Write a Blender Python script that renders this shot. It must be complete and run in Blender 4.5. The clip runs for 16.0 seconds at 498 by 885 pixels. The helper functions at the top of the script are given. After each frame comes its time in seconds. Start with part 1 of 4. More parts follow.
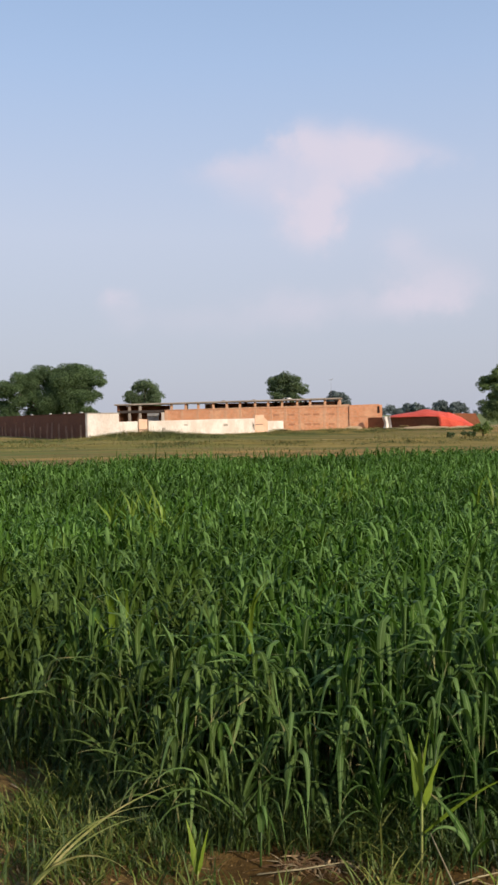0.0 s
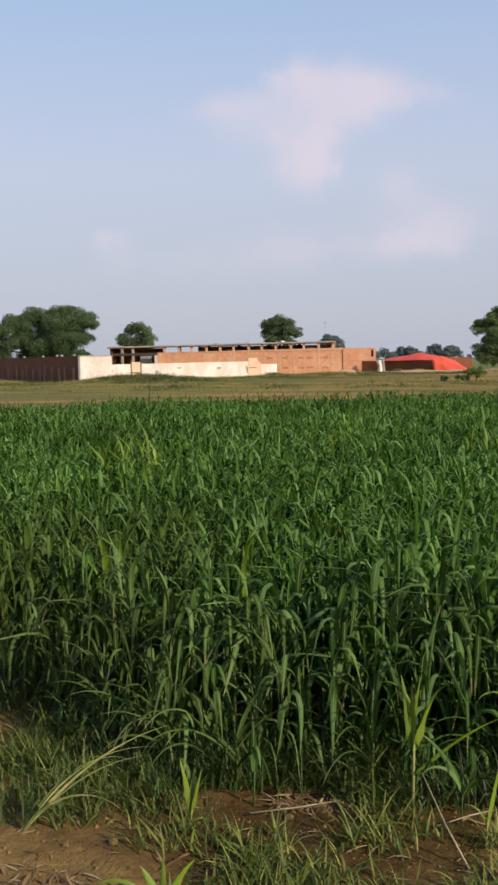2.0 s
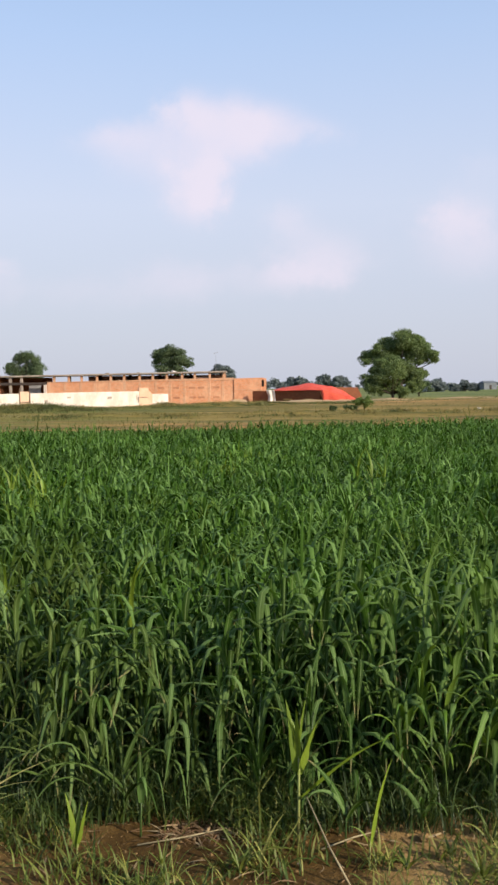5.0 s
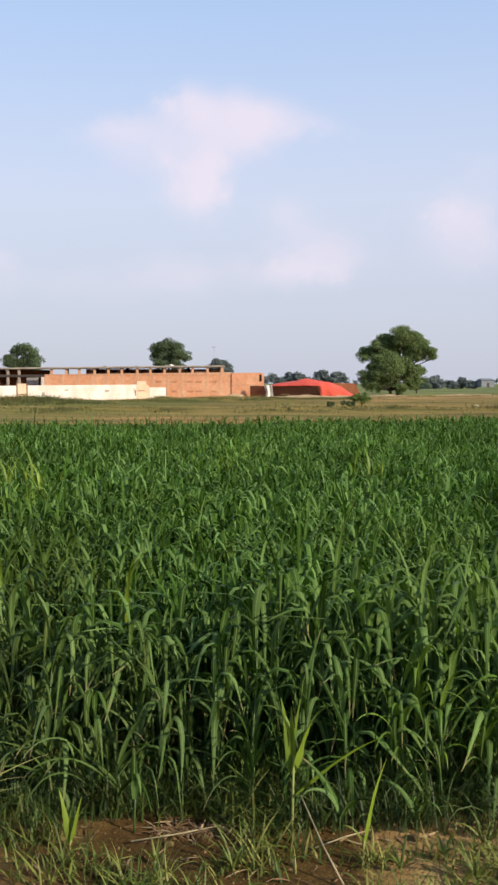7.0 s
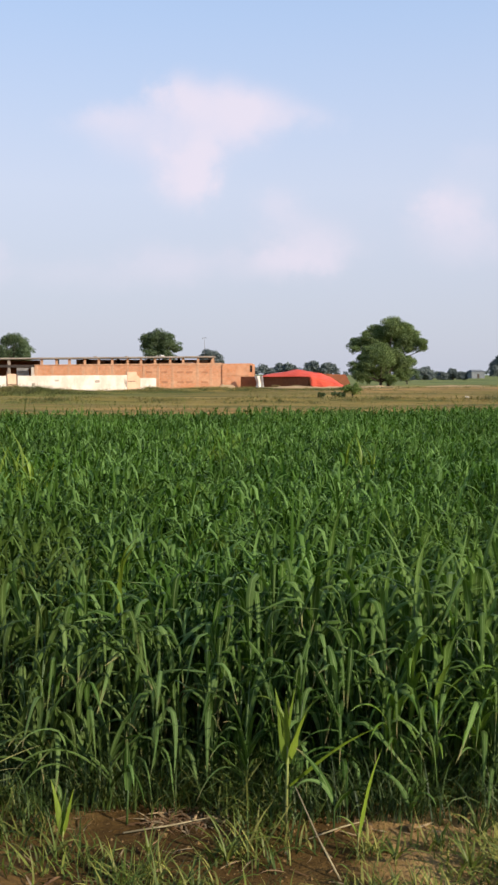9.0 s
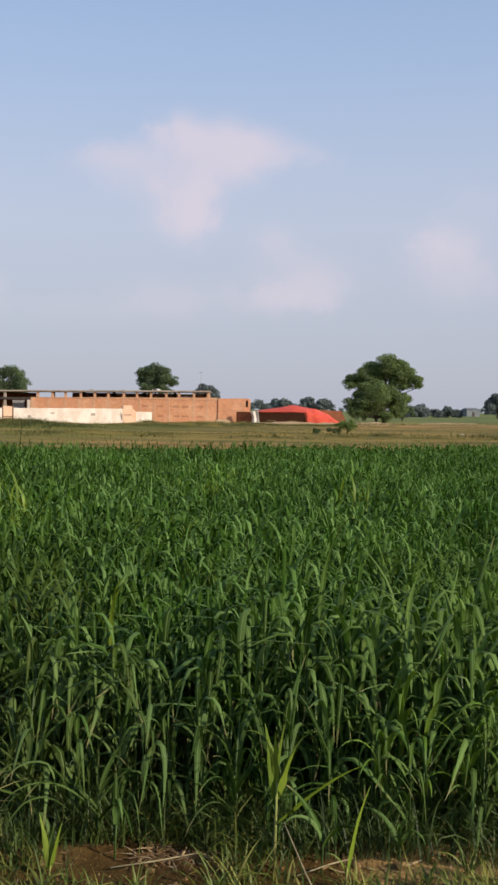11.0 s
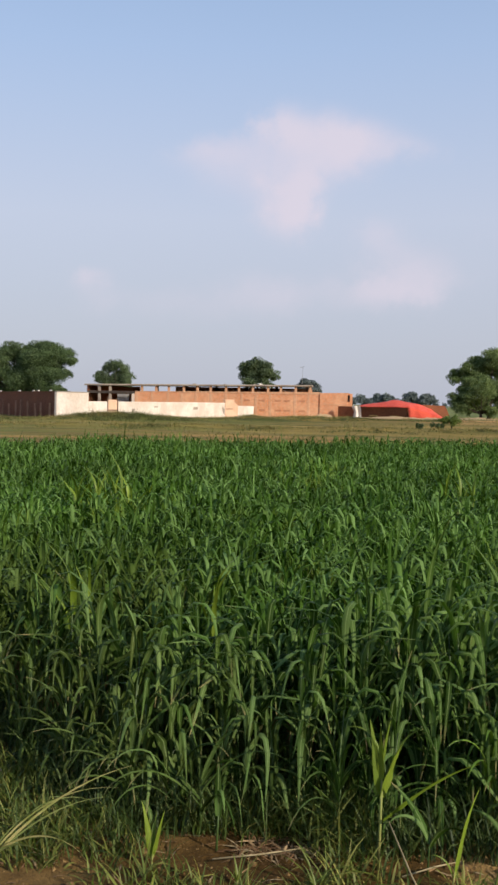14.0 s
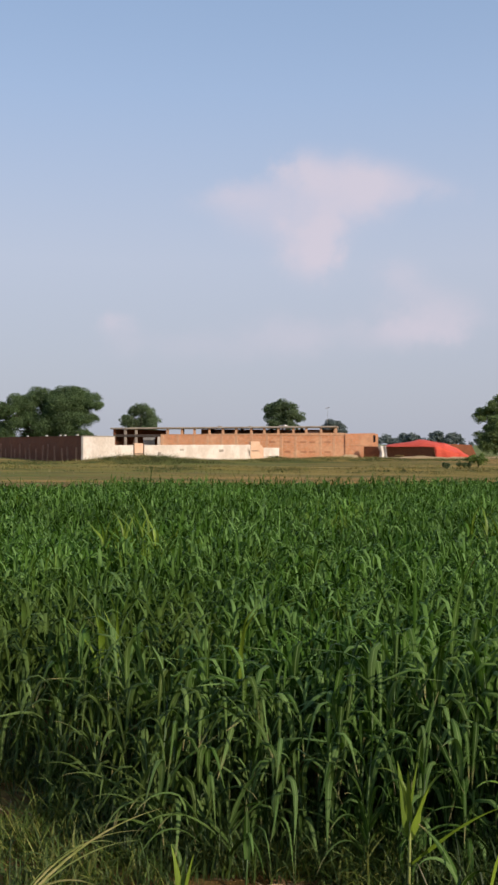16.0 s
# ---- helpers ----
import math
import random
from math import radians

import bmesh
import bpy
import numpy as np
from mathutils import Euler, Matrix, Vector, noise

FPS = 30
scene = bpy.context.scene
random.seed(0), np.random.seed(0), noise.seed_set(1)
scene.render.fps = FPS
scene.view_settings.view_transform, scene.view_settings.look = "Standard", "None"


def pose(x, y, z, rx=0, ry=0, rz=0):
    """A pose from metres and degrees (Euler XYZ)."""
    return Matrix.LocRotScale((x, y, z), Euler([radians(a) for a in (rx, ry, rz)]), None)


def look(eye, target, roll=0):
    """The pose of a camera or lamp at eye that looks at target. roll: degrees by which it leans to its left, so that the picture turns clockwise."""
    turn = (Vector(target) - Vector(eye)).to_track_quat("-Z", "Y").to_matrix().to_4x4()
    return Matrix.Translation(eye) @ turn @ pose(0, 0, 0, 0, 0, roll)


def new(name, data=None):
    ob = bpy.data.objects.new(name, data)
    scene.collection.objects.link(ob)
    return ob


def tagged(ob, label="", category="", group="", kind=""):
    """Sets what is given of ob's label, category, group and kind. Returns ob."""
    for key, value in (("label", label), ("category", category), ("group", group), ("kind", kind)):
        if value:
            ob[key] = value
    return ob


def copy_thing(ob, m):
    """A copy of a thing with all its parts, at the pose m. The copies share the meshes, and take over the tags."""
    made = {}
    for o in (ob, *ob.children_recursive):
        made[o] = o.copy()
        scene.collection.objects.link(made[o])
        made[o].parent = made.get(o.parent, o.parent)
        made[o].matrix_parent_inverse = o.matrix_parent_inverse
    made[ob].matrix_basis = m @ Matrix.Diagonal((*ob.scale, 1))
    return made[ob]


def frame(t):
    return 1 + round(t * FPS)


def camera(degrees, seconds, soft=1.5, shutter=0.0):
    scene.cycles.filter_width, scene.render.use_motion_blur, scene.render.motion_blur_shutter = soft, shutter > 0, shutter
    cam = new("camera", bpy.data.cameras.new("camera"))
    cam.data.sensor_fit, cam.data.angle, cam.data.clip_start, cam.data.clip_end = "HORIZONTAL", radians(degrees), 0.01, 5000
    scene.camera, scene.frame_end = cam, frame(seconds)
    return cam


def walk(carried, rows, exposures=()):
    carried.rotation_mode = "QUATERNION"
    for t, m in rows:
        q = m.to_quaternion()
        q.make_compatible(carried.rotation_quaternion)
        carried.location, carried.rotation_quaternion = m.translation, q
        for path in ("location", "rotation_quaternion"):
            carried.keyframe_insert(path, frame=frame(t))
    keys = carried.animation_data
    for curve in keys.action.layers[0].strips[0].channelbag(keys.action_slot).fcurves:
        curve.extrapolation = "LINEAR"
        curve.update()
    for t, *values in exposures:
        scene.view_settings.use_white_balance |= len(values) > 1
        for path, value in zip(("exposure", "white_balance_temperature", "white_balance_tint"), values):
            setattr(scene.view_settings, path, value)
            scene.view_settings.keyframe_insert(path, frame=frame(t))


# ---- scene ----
FOV = 27.533
EYE = 1.65
# seconds, shift of the eye in x, y, z, then yaw, pitch and roll in degrees
PATH = [
    (0.0, -0.007, -0.021, 0.006, 6.633, -1.432, -0.982),
    (0.5, -0.007, 0.030, 0.001, 6.514, -4.364, -1.135),
    (1.0, -0.000, 0.024, 0.001, 6.533, -5.256, -1.246),
    (1.5, -0.021, 0.027, -0.009, 6.999, -4.305, -0.704),
    (2.0, -0.015, 0.022, 0.001, 6.305, -4.632, -0.824),
    (2.5, 0.006, 0.006, -0.005, 6.073, -3.489, -1.084),
    (2.6, 0.009, 0.004, -0.004, 3.80, -2.85, -1.02),
    (2.7, 0.012, 0.001, -0.003, 1.78, -3.15, -0.96),
    (2.8, 0.014, -0.002, -0.002, 0.62, -3.72, -0.90),
    (3.0, 0.019, -0.006, 0.000, 0.074, -4.199, -0.786),
    (3.5, 0.010, -0.037, 0.007, -0.810, -3.448, -0.705),
    (4.0, 0.011, -0.041, -0.001, 0.107, -2.531, -0.795),
    (6.3, 0.018, 0.001, 0.015, 0.077, -3.797, -0.579),
    (6.5, 0.021, -0.010, 0.015, -0.097, -2.966, -0.600),
    (7.0, 0.007, -0.011, 0.013, -0.000, -3.338, 0.000),
    (7.5, 0.011, -0.004, 0.011, 0.315, -3.349, -0.193),
    (8.0, 0.003, -0.004, 0.010, 0.515, -3.101, -0.025),
    (8.5, -0.002, 0.015, 0.008, 0.542, -3.972, -0.010),
    (9.0, -0.007, 0.024, 0.003, -0.541, -3.851, 0.112),
    (9.2, -0.007, 0.018, 0.007, -1.116, -3.612, 0.149),
    (11.5, 0.001, -0.022, 0.001, -0.741, -0.223, 0.952),
    (12.0, 0.002, -0.037, -0.008, -0.753, 2.018, 0.970),
    (12.5, -0.002, -0.048, 0.001, 0.113, 0.455, 0.743),
    (13.0, -0.014, 0.008, -0.007, 2.746, -1.059, 0.909),
    (13.5, -0.012, 0.024, -0.012, 4.349, -1.487, 0.905),
    (14.0, -0.019, 0.050, -0.018, 4.895, -2.275, 1.103),
    (14.5, -0.020, 0.083, -0.020, 5.385, -3.328, 0.860),
    (15.0, -0.004, 0.042, -0.014, 6.183, -1.631, 0.175),
    (15.5, -0.003, 0.015, -0.013, 6.323, -0.238, 0.057),
    (16.0, -0.004, -0.014, -0.008, 6.381, 0.058, 0.282),
]
rows = []
for t, ex, ey, ez, yaw, pitch, roll in PATH:
    a, b = radians(yaw), radians(pitch)
    eye = Vector((ex, ey, EYE + ez))
    ahead = Vector((-math.sin(a) * math.cos(b), math.cos(a) * math.cos(b), math.sin(b)))
    rows.append((t, look(eye, eye + ahead, roll)))
cam = camera(FOV, 16.0, soft=2.7)
walk(cam, rows, exposures=((0.0, -0.01), (2.0, -0.03), (2.5, -0.08), (3.0, -0.02), (3.5, 0.22), (9.2, 0.20), (11.3, -0.12), (11.6, -0.15), (12.0, -0.24), (12.5, -0.12), (13.0, 0.0), (13.5, -0.03), (14.5, 0.0), (15.3, -0.09), (16.0, -0.15)))

# ---- world and sun ----
SUN = Vector((0.80, -0.58, 0.50)).normalized()


def maths(nt, op, a, b=None, clamp=False):
    n = nt.nodes.new("ShaderNodeMath")
    n.operation, n.use_clamp = op, clamp
    for slot, v in ((0, a), (1, b)):
        if v is None:
            continue
        if isinstance(v, (int, float)):
            n.inputs[slot].default_value = v
        else:
            nt.links.new(v, n.inputs[slot])
    return n.outputs[0]


def mixed(nt, fac, a, b, blend="MIX"):
    n = nt.nodes.new("ShaderNodeMix")
    n.data_type, n.blend_type = "RGBA", blend
    for slot, v in ((0, fac), (6, a), (7, b)):
        if isinstance(v, (int, float)):
            n.inputs[slot].default_value = v
        elif isinstance(v, tuple):
            n.inputs[slot].default_value = (*v, 1)
        else:
            nt.links.new(v, n.inputs[slot])
    return n.outputs[2]


def noise_tex(nt, vector, scale, detail=4.0, rough=0.55):
    n = nt.nodes.new("ShaderNodeTexNoise")
    n.inputs["Scale"].default_value, n.inputs["Detail"].default_value = scale, detail
    n.inputs["Roughness"].default_value = rough
    if vector is not None:
        nt.links.new(vector, n.inputs["Vector"])
    return n.outputs["Fac"]


def ramp(nt, fac, *stops):
    n = nt.nodes.new("ShaderNodeValToRGB")
    while len(n.color_ramp.elements) < len(stops):
        n.color_ramp.elements.new(0.5)
    for e, (p, c) in zip(n.color_ramp.elements, stops):
        e.position, e.color = p, (*c, 1) if isinstance(c, tuple) else (c, c, c, 1)
    nt.links.new(fac, n.inputs[0])
    return n.outputs[0]


def smooth(nt, v, lo, hi):
    n = nt.nodes.new("ShaderNodeMapRange")
    n.interpolation_type = "SMOOTHSTEP"
    n.inputs[1].default_value, n.inputs[2].default_value = lo, hi
    nt.links.new(v, n.inputs[0])
    return n.outputs[0]


world = bpy.data.worlds.new("world")
scene.world = world
world.use_nodes = True
nt = world.node_tree
nt.nodes.clear()
sky = nt.nodes.new("ShaderNodeTexSky")
sky.sky_type, sky.sun_disc = "NISHITA", False
sky.sun_elevation, sky.sun_rotation = math.asin(SUN.z), math.atan2(SUN.x, SUN.y)
sky.air_density, sky.dust_density, sky.ozone_density = 1.0, 1.6, 2.0
coord = nt.nodes.new("ShaderNodeTexCoord").outputs["Generated"]
xyz = nt.nodes.new("ShaderNodeSeparateXYZ")
nt.links.new(coord, xyz.inputs[0])
n1 = noise_tex(nt, coord, 9.0, 5.0, 0.6)
n2 = noise_tex(nt, coord, 26.0, 5.0, 0.6)
wob = maths(nt, "ADD", maths(nt, "MULTIPLY", maths(nt, "SUBTRACT", n1, 0.5), 6.0), maths(nt, "MULTIPLY", maths(nt, "SUBTRACT", n2, 0.5), 3.0))
az = maths(nt, "ADD", maths(nt, "MULTIPLY", maths(nt, "ARCTAN2", xyz.outputs[0], xyz.outputs[1]), 180 / math.pi), wob)
el0 = maths(nt, "MULTIPLY", maths(nt, "ARCSINE", xyz.outputs[2]), 180 / math.pi)
el = maths(nt, "ADD", el0, maths(nt, "MULTIPLY", wob, -0.35))
total = None
# soft cumulus: azimuth, height, half width, half height (degrees), weight
for a0, e0, ra, re, wt in ((-3.6, 15.2, 1.5, 1.1, 0.8), (-1.2, 14.8, 2.2, 1.2, 0.85), (1.2, 14.4, 2.2, 1.1, 0.75), (3.9, 13.6, 1.9, 0.9, 0.6), (-0.4, 13.0, 2.8, 1.4, 0.6), (-6.0, 13.7, 2.4, 1.0, 0.55),
                           (-8.6, 13.3, 2.0, 0.9, 0.27), (-5.8, 12.2, 2.2, 1.4, 0.5), (-3.0, 11.8, 1.7, 1.8, 0.95), (-2.3, 10.0, 1.5, 1.3, 0.85), (2.6, 9.2, 1.8, 1.0, 0.5), (4.4, 7.2, 3.2, 1.4, 0.75), (2.6, 6.0, 2.6, 0.9, 0.55),
                           (-3.4, 6.2, 4.0, 1.1, 0.55), (-14.3, 6.8, 1.5, 0.7, 0.65), (-13.8, 5.5, 2.0, 0.8, 0.35), (11.4, 9.1, 2.0, 1.4, 0.9), (12.6, 7.0, 2.8, 1.6, 0.6), (-9.0, 5.2, 4.5, 1.2, 0.35), (13.5, 11.6, 2.4, 1.0, 0.35)):
    da = maths(nt, "DIVIDE", maths(nt, "SUBTRACT", az, a0), ra)
    de = maths(nt, "DIVIDE", maths(nt, "SUBTRACT", el, e0), re)
    d2 = maths(nt, "ADD", maths(nt, "MULTIPLY", da, da), maths(nt, "MULTIPLY", de, de))
    g = maths(nt, "MULTIPLY", maths(nt, "EXPONENT", maths(nt, "MULTIPLY", d2, -1.0)), wt)
    total = g if total is None else maths(nt, "ADD", total, g)
n3 = noise_tex(nt, coord, 14.0, 6.0, 0.6)
cover = smooth(nt, maths(nt, "MULTIPLY", total, maths(nt, "ADD", 0.6, maths(nt, "MULTIPLY", n3, 0.85))), 0.06, 1.35)
height = smooth(nt, el0, -2.0, 40.0)
veil = ramp(nt, height, (0.0, 0.9), (0.3, 0.8), (0.6, 0.65), (0.75, 0.6), (1.0, 0.35))
haze = mixed(nt, 1.0, ramp(nt, height, (0.0, (0.512, 0.537, 0.637)), (0.2, (0.588, 0.627, 0.765)), (0.5, (0.48, 0.61, 0.86)), (0.75, (0.40, 0.56, 0.84)), (0.85, (0.25, 0.38, 0.62)), (1.0, (0.13, 0.22, 0.40))), (10.0, 10.0, 10.0), "MULTIPLY")
base = mixed(nt, veil, mixed(nt, 1.0, sky.outputs[0], (1.5, 1.5, 1.5), "MULTIPLY"), haze)
withc = mixed(nt, maths(nt, "MULTIPLY", cover, 0.85), base, (7.5, 6.85, 7.85))
back = nt.nodes.new("ShaderNodeBackground")
back.inputs["Strength"].default_value = 0.1
nt.links.new(withc, back.inputs[0])
nt.links.new(back.outputs[0], nt.nodes.new("ShaderNodeOutputWorld").inputs[0])

sun_data = bpy.data.lights.new("sun", "SUN")
sun_data.energy, sun_data.angle, sun_data.color = 5.0, radians(0.6), (1.0, 0.87, 0.70)
new("sun", sun_data).matrix_world = look(SUN * 50, (0, 0, 0))

# ---- materials ----


def material(name, build, rough=0.8, metal=0.0, bump=None, translucent=None, spec=0.4):
    """build(nt, position) returns the colour; bump(nt, position) a height and its distance in metres."""
    m = bpy.data.materials.new(name)
    m.use_nodes = True
    nt = m.node_tree
    bsdf = nt.nodes["Principled BSDF"]
    out = nt.nodes["Material Output"]
    pos = nt.nodes.new("ShaderNodeNewGeometry").outputs["Position"]
    colour = build(nt, pos)
    nt.links.new(colour, bsdf.inputs["Base Color"])
    bsdf.inputs["Roughness"].default_value, bsdf.inputs["Metallic"].default_value = rough, metal
    bsdf.inputs["Specular IOR Level"].default_value = spec
    if bump:
        height, dist = bump(nt, pos)
        b = nt.nodes.new("ShaderNodeBump")
        b.inputs["Strength"].default_value, b.inputs["Distance"].default_value = 0.8, dist
        nt.links.new(height, b.inputs["Height"])
        nt.links.new(b.outputs[0], bsdf.inputs["Normal"])
    if translucent:
        tr = nt.nodes.new("ShaderNodeBsdfTranslucent")
        nt.links.new(mixed(nt, 1.0, colour, translucent, "MULTIPLY"), tr.inputs[0])
        mix = nt.nodes.new("ShaderNodeMixShader")
        mix.inputs[0].default_value = 0.2
        nt.links.new(bsdf.outputs[0], mix.inputs[1])
        nt.links.new(tr.outputs[0], mix.inputs[2])
        nt.links.new(mix.outputs[0], out.inputs[0])
    return m


def island(nt):
    return nt.nodes.new("ShaderNodeNewGeometry").outputs["Random Per Island"]


def by_object(nt):
    return nt.nodes.new("ShaderNodeObjectInfo").outputs["Random"]


def two_scales(c1, c2, coarse, fine, depth=0.25):
    def build(nt, pos):
        c = mixed(nt, smooth(nt, noise_tex(nt, pos, coarse, 3), 0.35, 0.65), c1, c2)
        g = ramp(nt, noise_tex(nt, pos, fine, 4, 0.65), (0.25, 1 - depth), (0.75, 1 + 0 * depth))
        return mixed(nt, 1.0, c, g, "MULTIPLY")
    return build


def foliage(dark, mid, light, picker, patch):
    def build(nt, pos):
        c = ramp(nt, picker(nt), (0.0, dark), (0.5, mid), (0.92, light), (1.0, light))
        g = ramp(nt, noise_tex(nt, pos, patch, 3), (0.32, 0.62), (0.68, 1.0))
        return mixed(nt, 1.0, c, g, "MULTIPLY")
    return build


def streaks(nt, pos):
    """Fine veins along the leaf."""
    return noise_tex(nt, pos, 160.0, 2), 0.002


def crop_foliage(dark, mid, light, picker, patch, veined=True):
    """Leaf by leaf green, in drifts, with some patches that are paler and yellower."""
    def build(nt, pos):
        c = ramp(nt, picker(nt), (0.0, dark), (0.5, mid), (0.9, light), (1.0, light))
        c = mixed(nt, maths(nt, "MULTIPLY", smooth(nt, noise_tex(nt, pos, 0.8, 3), 0.60, 0.74), 0.6), c, (0.17, 0.24, 0.03))
        side = nt.nodes.new("ShaderNodeSeparateXYZ")
        nt.links.new(pos, side.inputs[0])
        weedy = maths(nt, "ADD", maths(nt, "MULTIPLY", side.outputs[0], -0.5), maths(nt, "MULTIPLY", maths(nt, "SUBTRACT", noise_tex(nt, pos, 1.6, 4), 0.5), 3.0))
        near = maths(nt, "SUBTRACT", 1.0, smooth(nt, side.outputs[1], 5.0, 8.0))
        c = mixed(nt, maths(nt, "MULTIPLY", maths(nt, "MULTIPLY", smooth(nt, weedy, 0.1, 0.9), near), 0.55), c, (0.095, 0.118, 0.030))
        # near leaves turn a paler green towards +x
        pale_drift = maths(nt, "ADD", side.outputs[0], maths(nt, "MULTIPLY", maths(nt, "SUBTRACT", noise_tex(nt, pos, 1.1, 4), 0.5), 3.0))
        c = mixed(nt, maths(nt, "MULTIPLY", maths(nt, "MULTIPLY", smooth(nt, pale_drift, 0.2, 1.1), near), 0.6), c, (0.145, 0.235, 0.055))
        c = mixed(nt, 1.0, c, ramp(nt, noise_tex(nt, pos, patch, 3), (0.32, 0.6), (0.68, 1.0)), "MULTIPLY")
        if not veined:
            return c
        s = nt.nodes.new("ShaderNodeSeparateXYZ")
        nt.links.new(nt.nodes.new("ShaderNodeTexCoord").outputs["UV"], s.inputs[0])
        across = maths(nt, "ABSOLUTE", maths(nt, "SUBTRACT", s.outputs[0], 0.5))
        rib = maths(nt, "SUBTRACT", 1.0, smooth(nt, across, 0.03, 0.10))
        c = mixed(nt, maths(nt, "MULTIPLY", rib, 0.45), c, (0.24, 0.32, 0.13))
        dry = maths(nt, "MULTIPLY", smooth(nt, maths(nt, "ADD", s.outputs[1], maths(nt, "MULTIPLY", across, 0.3)), 0.88, 1.05), smooth(nt, noise_tex(nt, pos, 5.0, 2), 0.45, 0.6))
        return mixed(nt, dry, c, (0.26, 0.21, 0.10))
    return build


CROP = ((0.021, 0.048, 0.004), (0.062, 0.130, 0.023), (0.145, 0.242, 0.072))
FIELD = ((0.026, 0.062, 0.005), (0.084, 0.176, 0.029), (0.185, 0.315, 0.096))
leaf_mat = material("crop_leaf", crop_foliage(*CROP, by_object, 2.0), 0.55, bump=streaks, translucent=(1.1, 1.4, 0.3), spec=0.09)
field_mat = material("crop_leaf_far", crop_foliage(*FIELD, island, 0.35, False), 0.6, translucent=(1.1, 1.4, 0.3), spec=0.05)
young_mat = material("young_leaf", foliage((0.13, 0.205, 0.018), (0.165, 0.25, 0.022), (0.21, 0.30, 0.03), by_object, 3.0), 0.45, bump=streaks, translucent=(1.4, 1.4, 0.5))
# crop leaf with the sun on it put into a lighter green
sunlit_leaf_mat = material("sunlit_leaf", foliage((0.095, 0.185, 0.017), (0.13, 0.235, 0.026), (0.18, 0.29, 0.04), by_object, 3.0), 0.45, bump=streaks, translucent=(1.4, 1.4, 0.5))
stem_mat = material("crop_stem", two_scales((0.04, 0.08, 0.018), (0.065, 0.11, 0.026), 6.0, 60.0), 0.5)
pale_stem_mat = material("young_stem", two_scales((0.26, 0.30, 0.09), (0.34, 0.32, 0.12), 6.0, 60.0), 0.5)
# rank grass whose green is darkened for the shade under the crop
shaded_rank_mat = material("shaded_rank_grass", foliage((0.022, 0.045, 0.009), (0.045, 0.085, 0.014), (0.11, 0.16, 0.04), island, 3.0), 0.6, translucent=(1.3, 1.3, 0.5))
grass_mat = material("grass", foliage((0.045, 0.085, 0.010), (0.095, 0.140, 0.018), (0.21, 0.22, 0.05), island, 3.0), 0.6, translucent=(1.4, 1.3, 0.6))
yellow_mat = material("yellow_grass", foliage((0.08, 0.125, 0.018), (0.17, 0.21, 0.03), (0.34, 0.33, 0.08), island, 3.0), 0.6, translucent=(1.4, 1.3, 0.6))
weed_mat = material("weed_leaf", foliage((0.08, 0.125, 0.018), (0.12, 0.165, 0.024), (0.19, 0.22, 0.04), by_object, 4.0), 0.5, translucent=(1.3, 1.3, 0.5))
olive_mat = material("olive_weed", foliage((0.16, 0.15, 0.042), (0.24, 0.205, 0.06), (0.34, 0.28, 0.095), island, 0.3), 0.8)
# dark weed clumps, with the shade of the bank's foot in their colour
shaded_weed_mat = material("shaded_weed", foliage((0.065, 0.085, 0.022), (0.10, 0.12, 0.032), (0.16, 0.165, 0.05), island, 0.3), 0.8)
dry_mat = material("dry_grass", foliage((0.17, 0.15, 0.055), (0.28, 0.225, 0.08), (0.40, 0.31, 0.13), island, 0.12), 0.8)
straw_mat = material("straw", foliage((0.16, 0.08, 0.035), (0.27, 0.16, 0.075), (0.42, 0.32, 0.18), island, 8.0), 0.8)
stalk_mat = material("dry_stalk", two_scales((0.42, 0.35, 0.20), (0.30, 0.24, 0.13), 14.0, 90.0, 0.4), 0.7)
pale_mat = material("pale_straw", two_scales((0.50, 0.46, 0.20), (0.30, 0.34, 0.10), 14.0, 90.0, 0.4), 0.6, translucent=(1.2, 1.2, 0.8))
tree_mat = material("tree_leaf", foliage((0.056, 0.100, 0.042), (0.080, 0.132, 0.050), (0.120, 0.178, 0.060), island, 0.25), 0.6, translucent=(1.3, 1.3, 0.6))
# distance haze is put into the next two leaf colours, paler and bluer
hazy_tree_mat = material("hazy_tree_leaf", foliage((0.078, 0.122, 0.064), (0.105, 0.155, 0.075), (0.145, 0.198, 0.086), island, 0.25), 0.6, translucent=(1.3, 1.3, 0.6))
light_tree_mat = material("light_tree_leaf", foliage((0.088, 0.140, 0.050), (0.135, 0.202, 0.062), (0.20, 0.27, 0.08), island, 0.25), 0.6, translucent=(1.3, 1.3, 0.6))
lush_mat = material("bush_leaf", foliage((0.10, 0.17, 0.035), (0.16, 0.24, 0.05), (0.24, 0.32, 0.07), island, 0.8), 0.6, translucent=(1.3, 1.3, 0.6))
# the air has no haze: its grey-blue is mixed into this leaf colour
haze_leaf_mat = material("haze_tinted_leaf", foliage((0.115, 0.15, 0.158), (0.14, 0.175, 0.178), (0.17, 0.205, 0.195), island, 0.05), 0.9)
bark_mat = material("bark", two_scales((0.06, 0.045, 0.032), (0.10, 0.08, 0.055), 2.0, 14.0, 0.5), 0.9)


def clod_height(nt, pos):
    return maths(nt, "ADD", noise_tex(nt, pos, 14.0, 6, 0.65), maths(nt, "MULTIPLY", noise_tex(nt, pos, 90.0, 3), 0.3)), 0.022


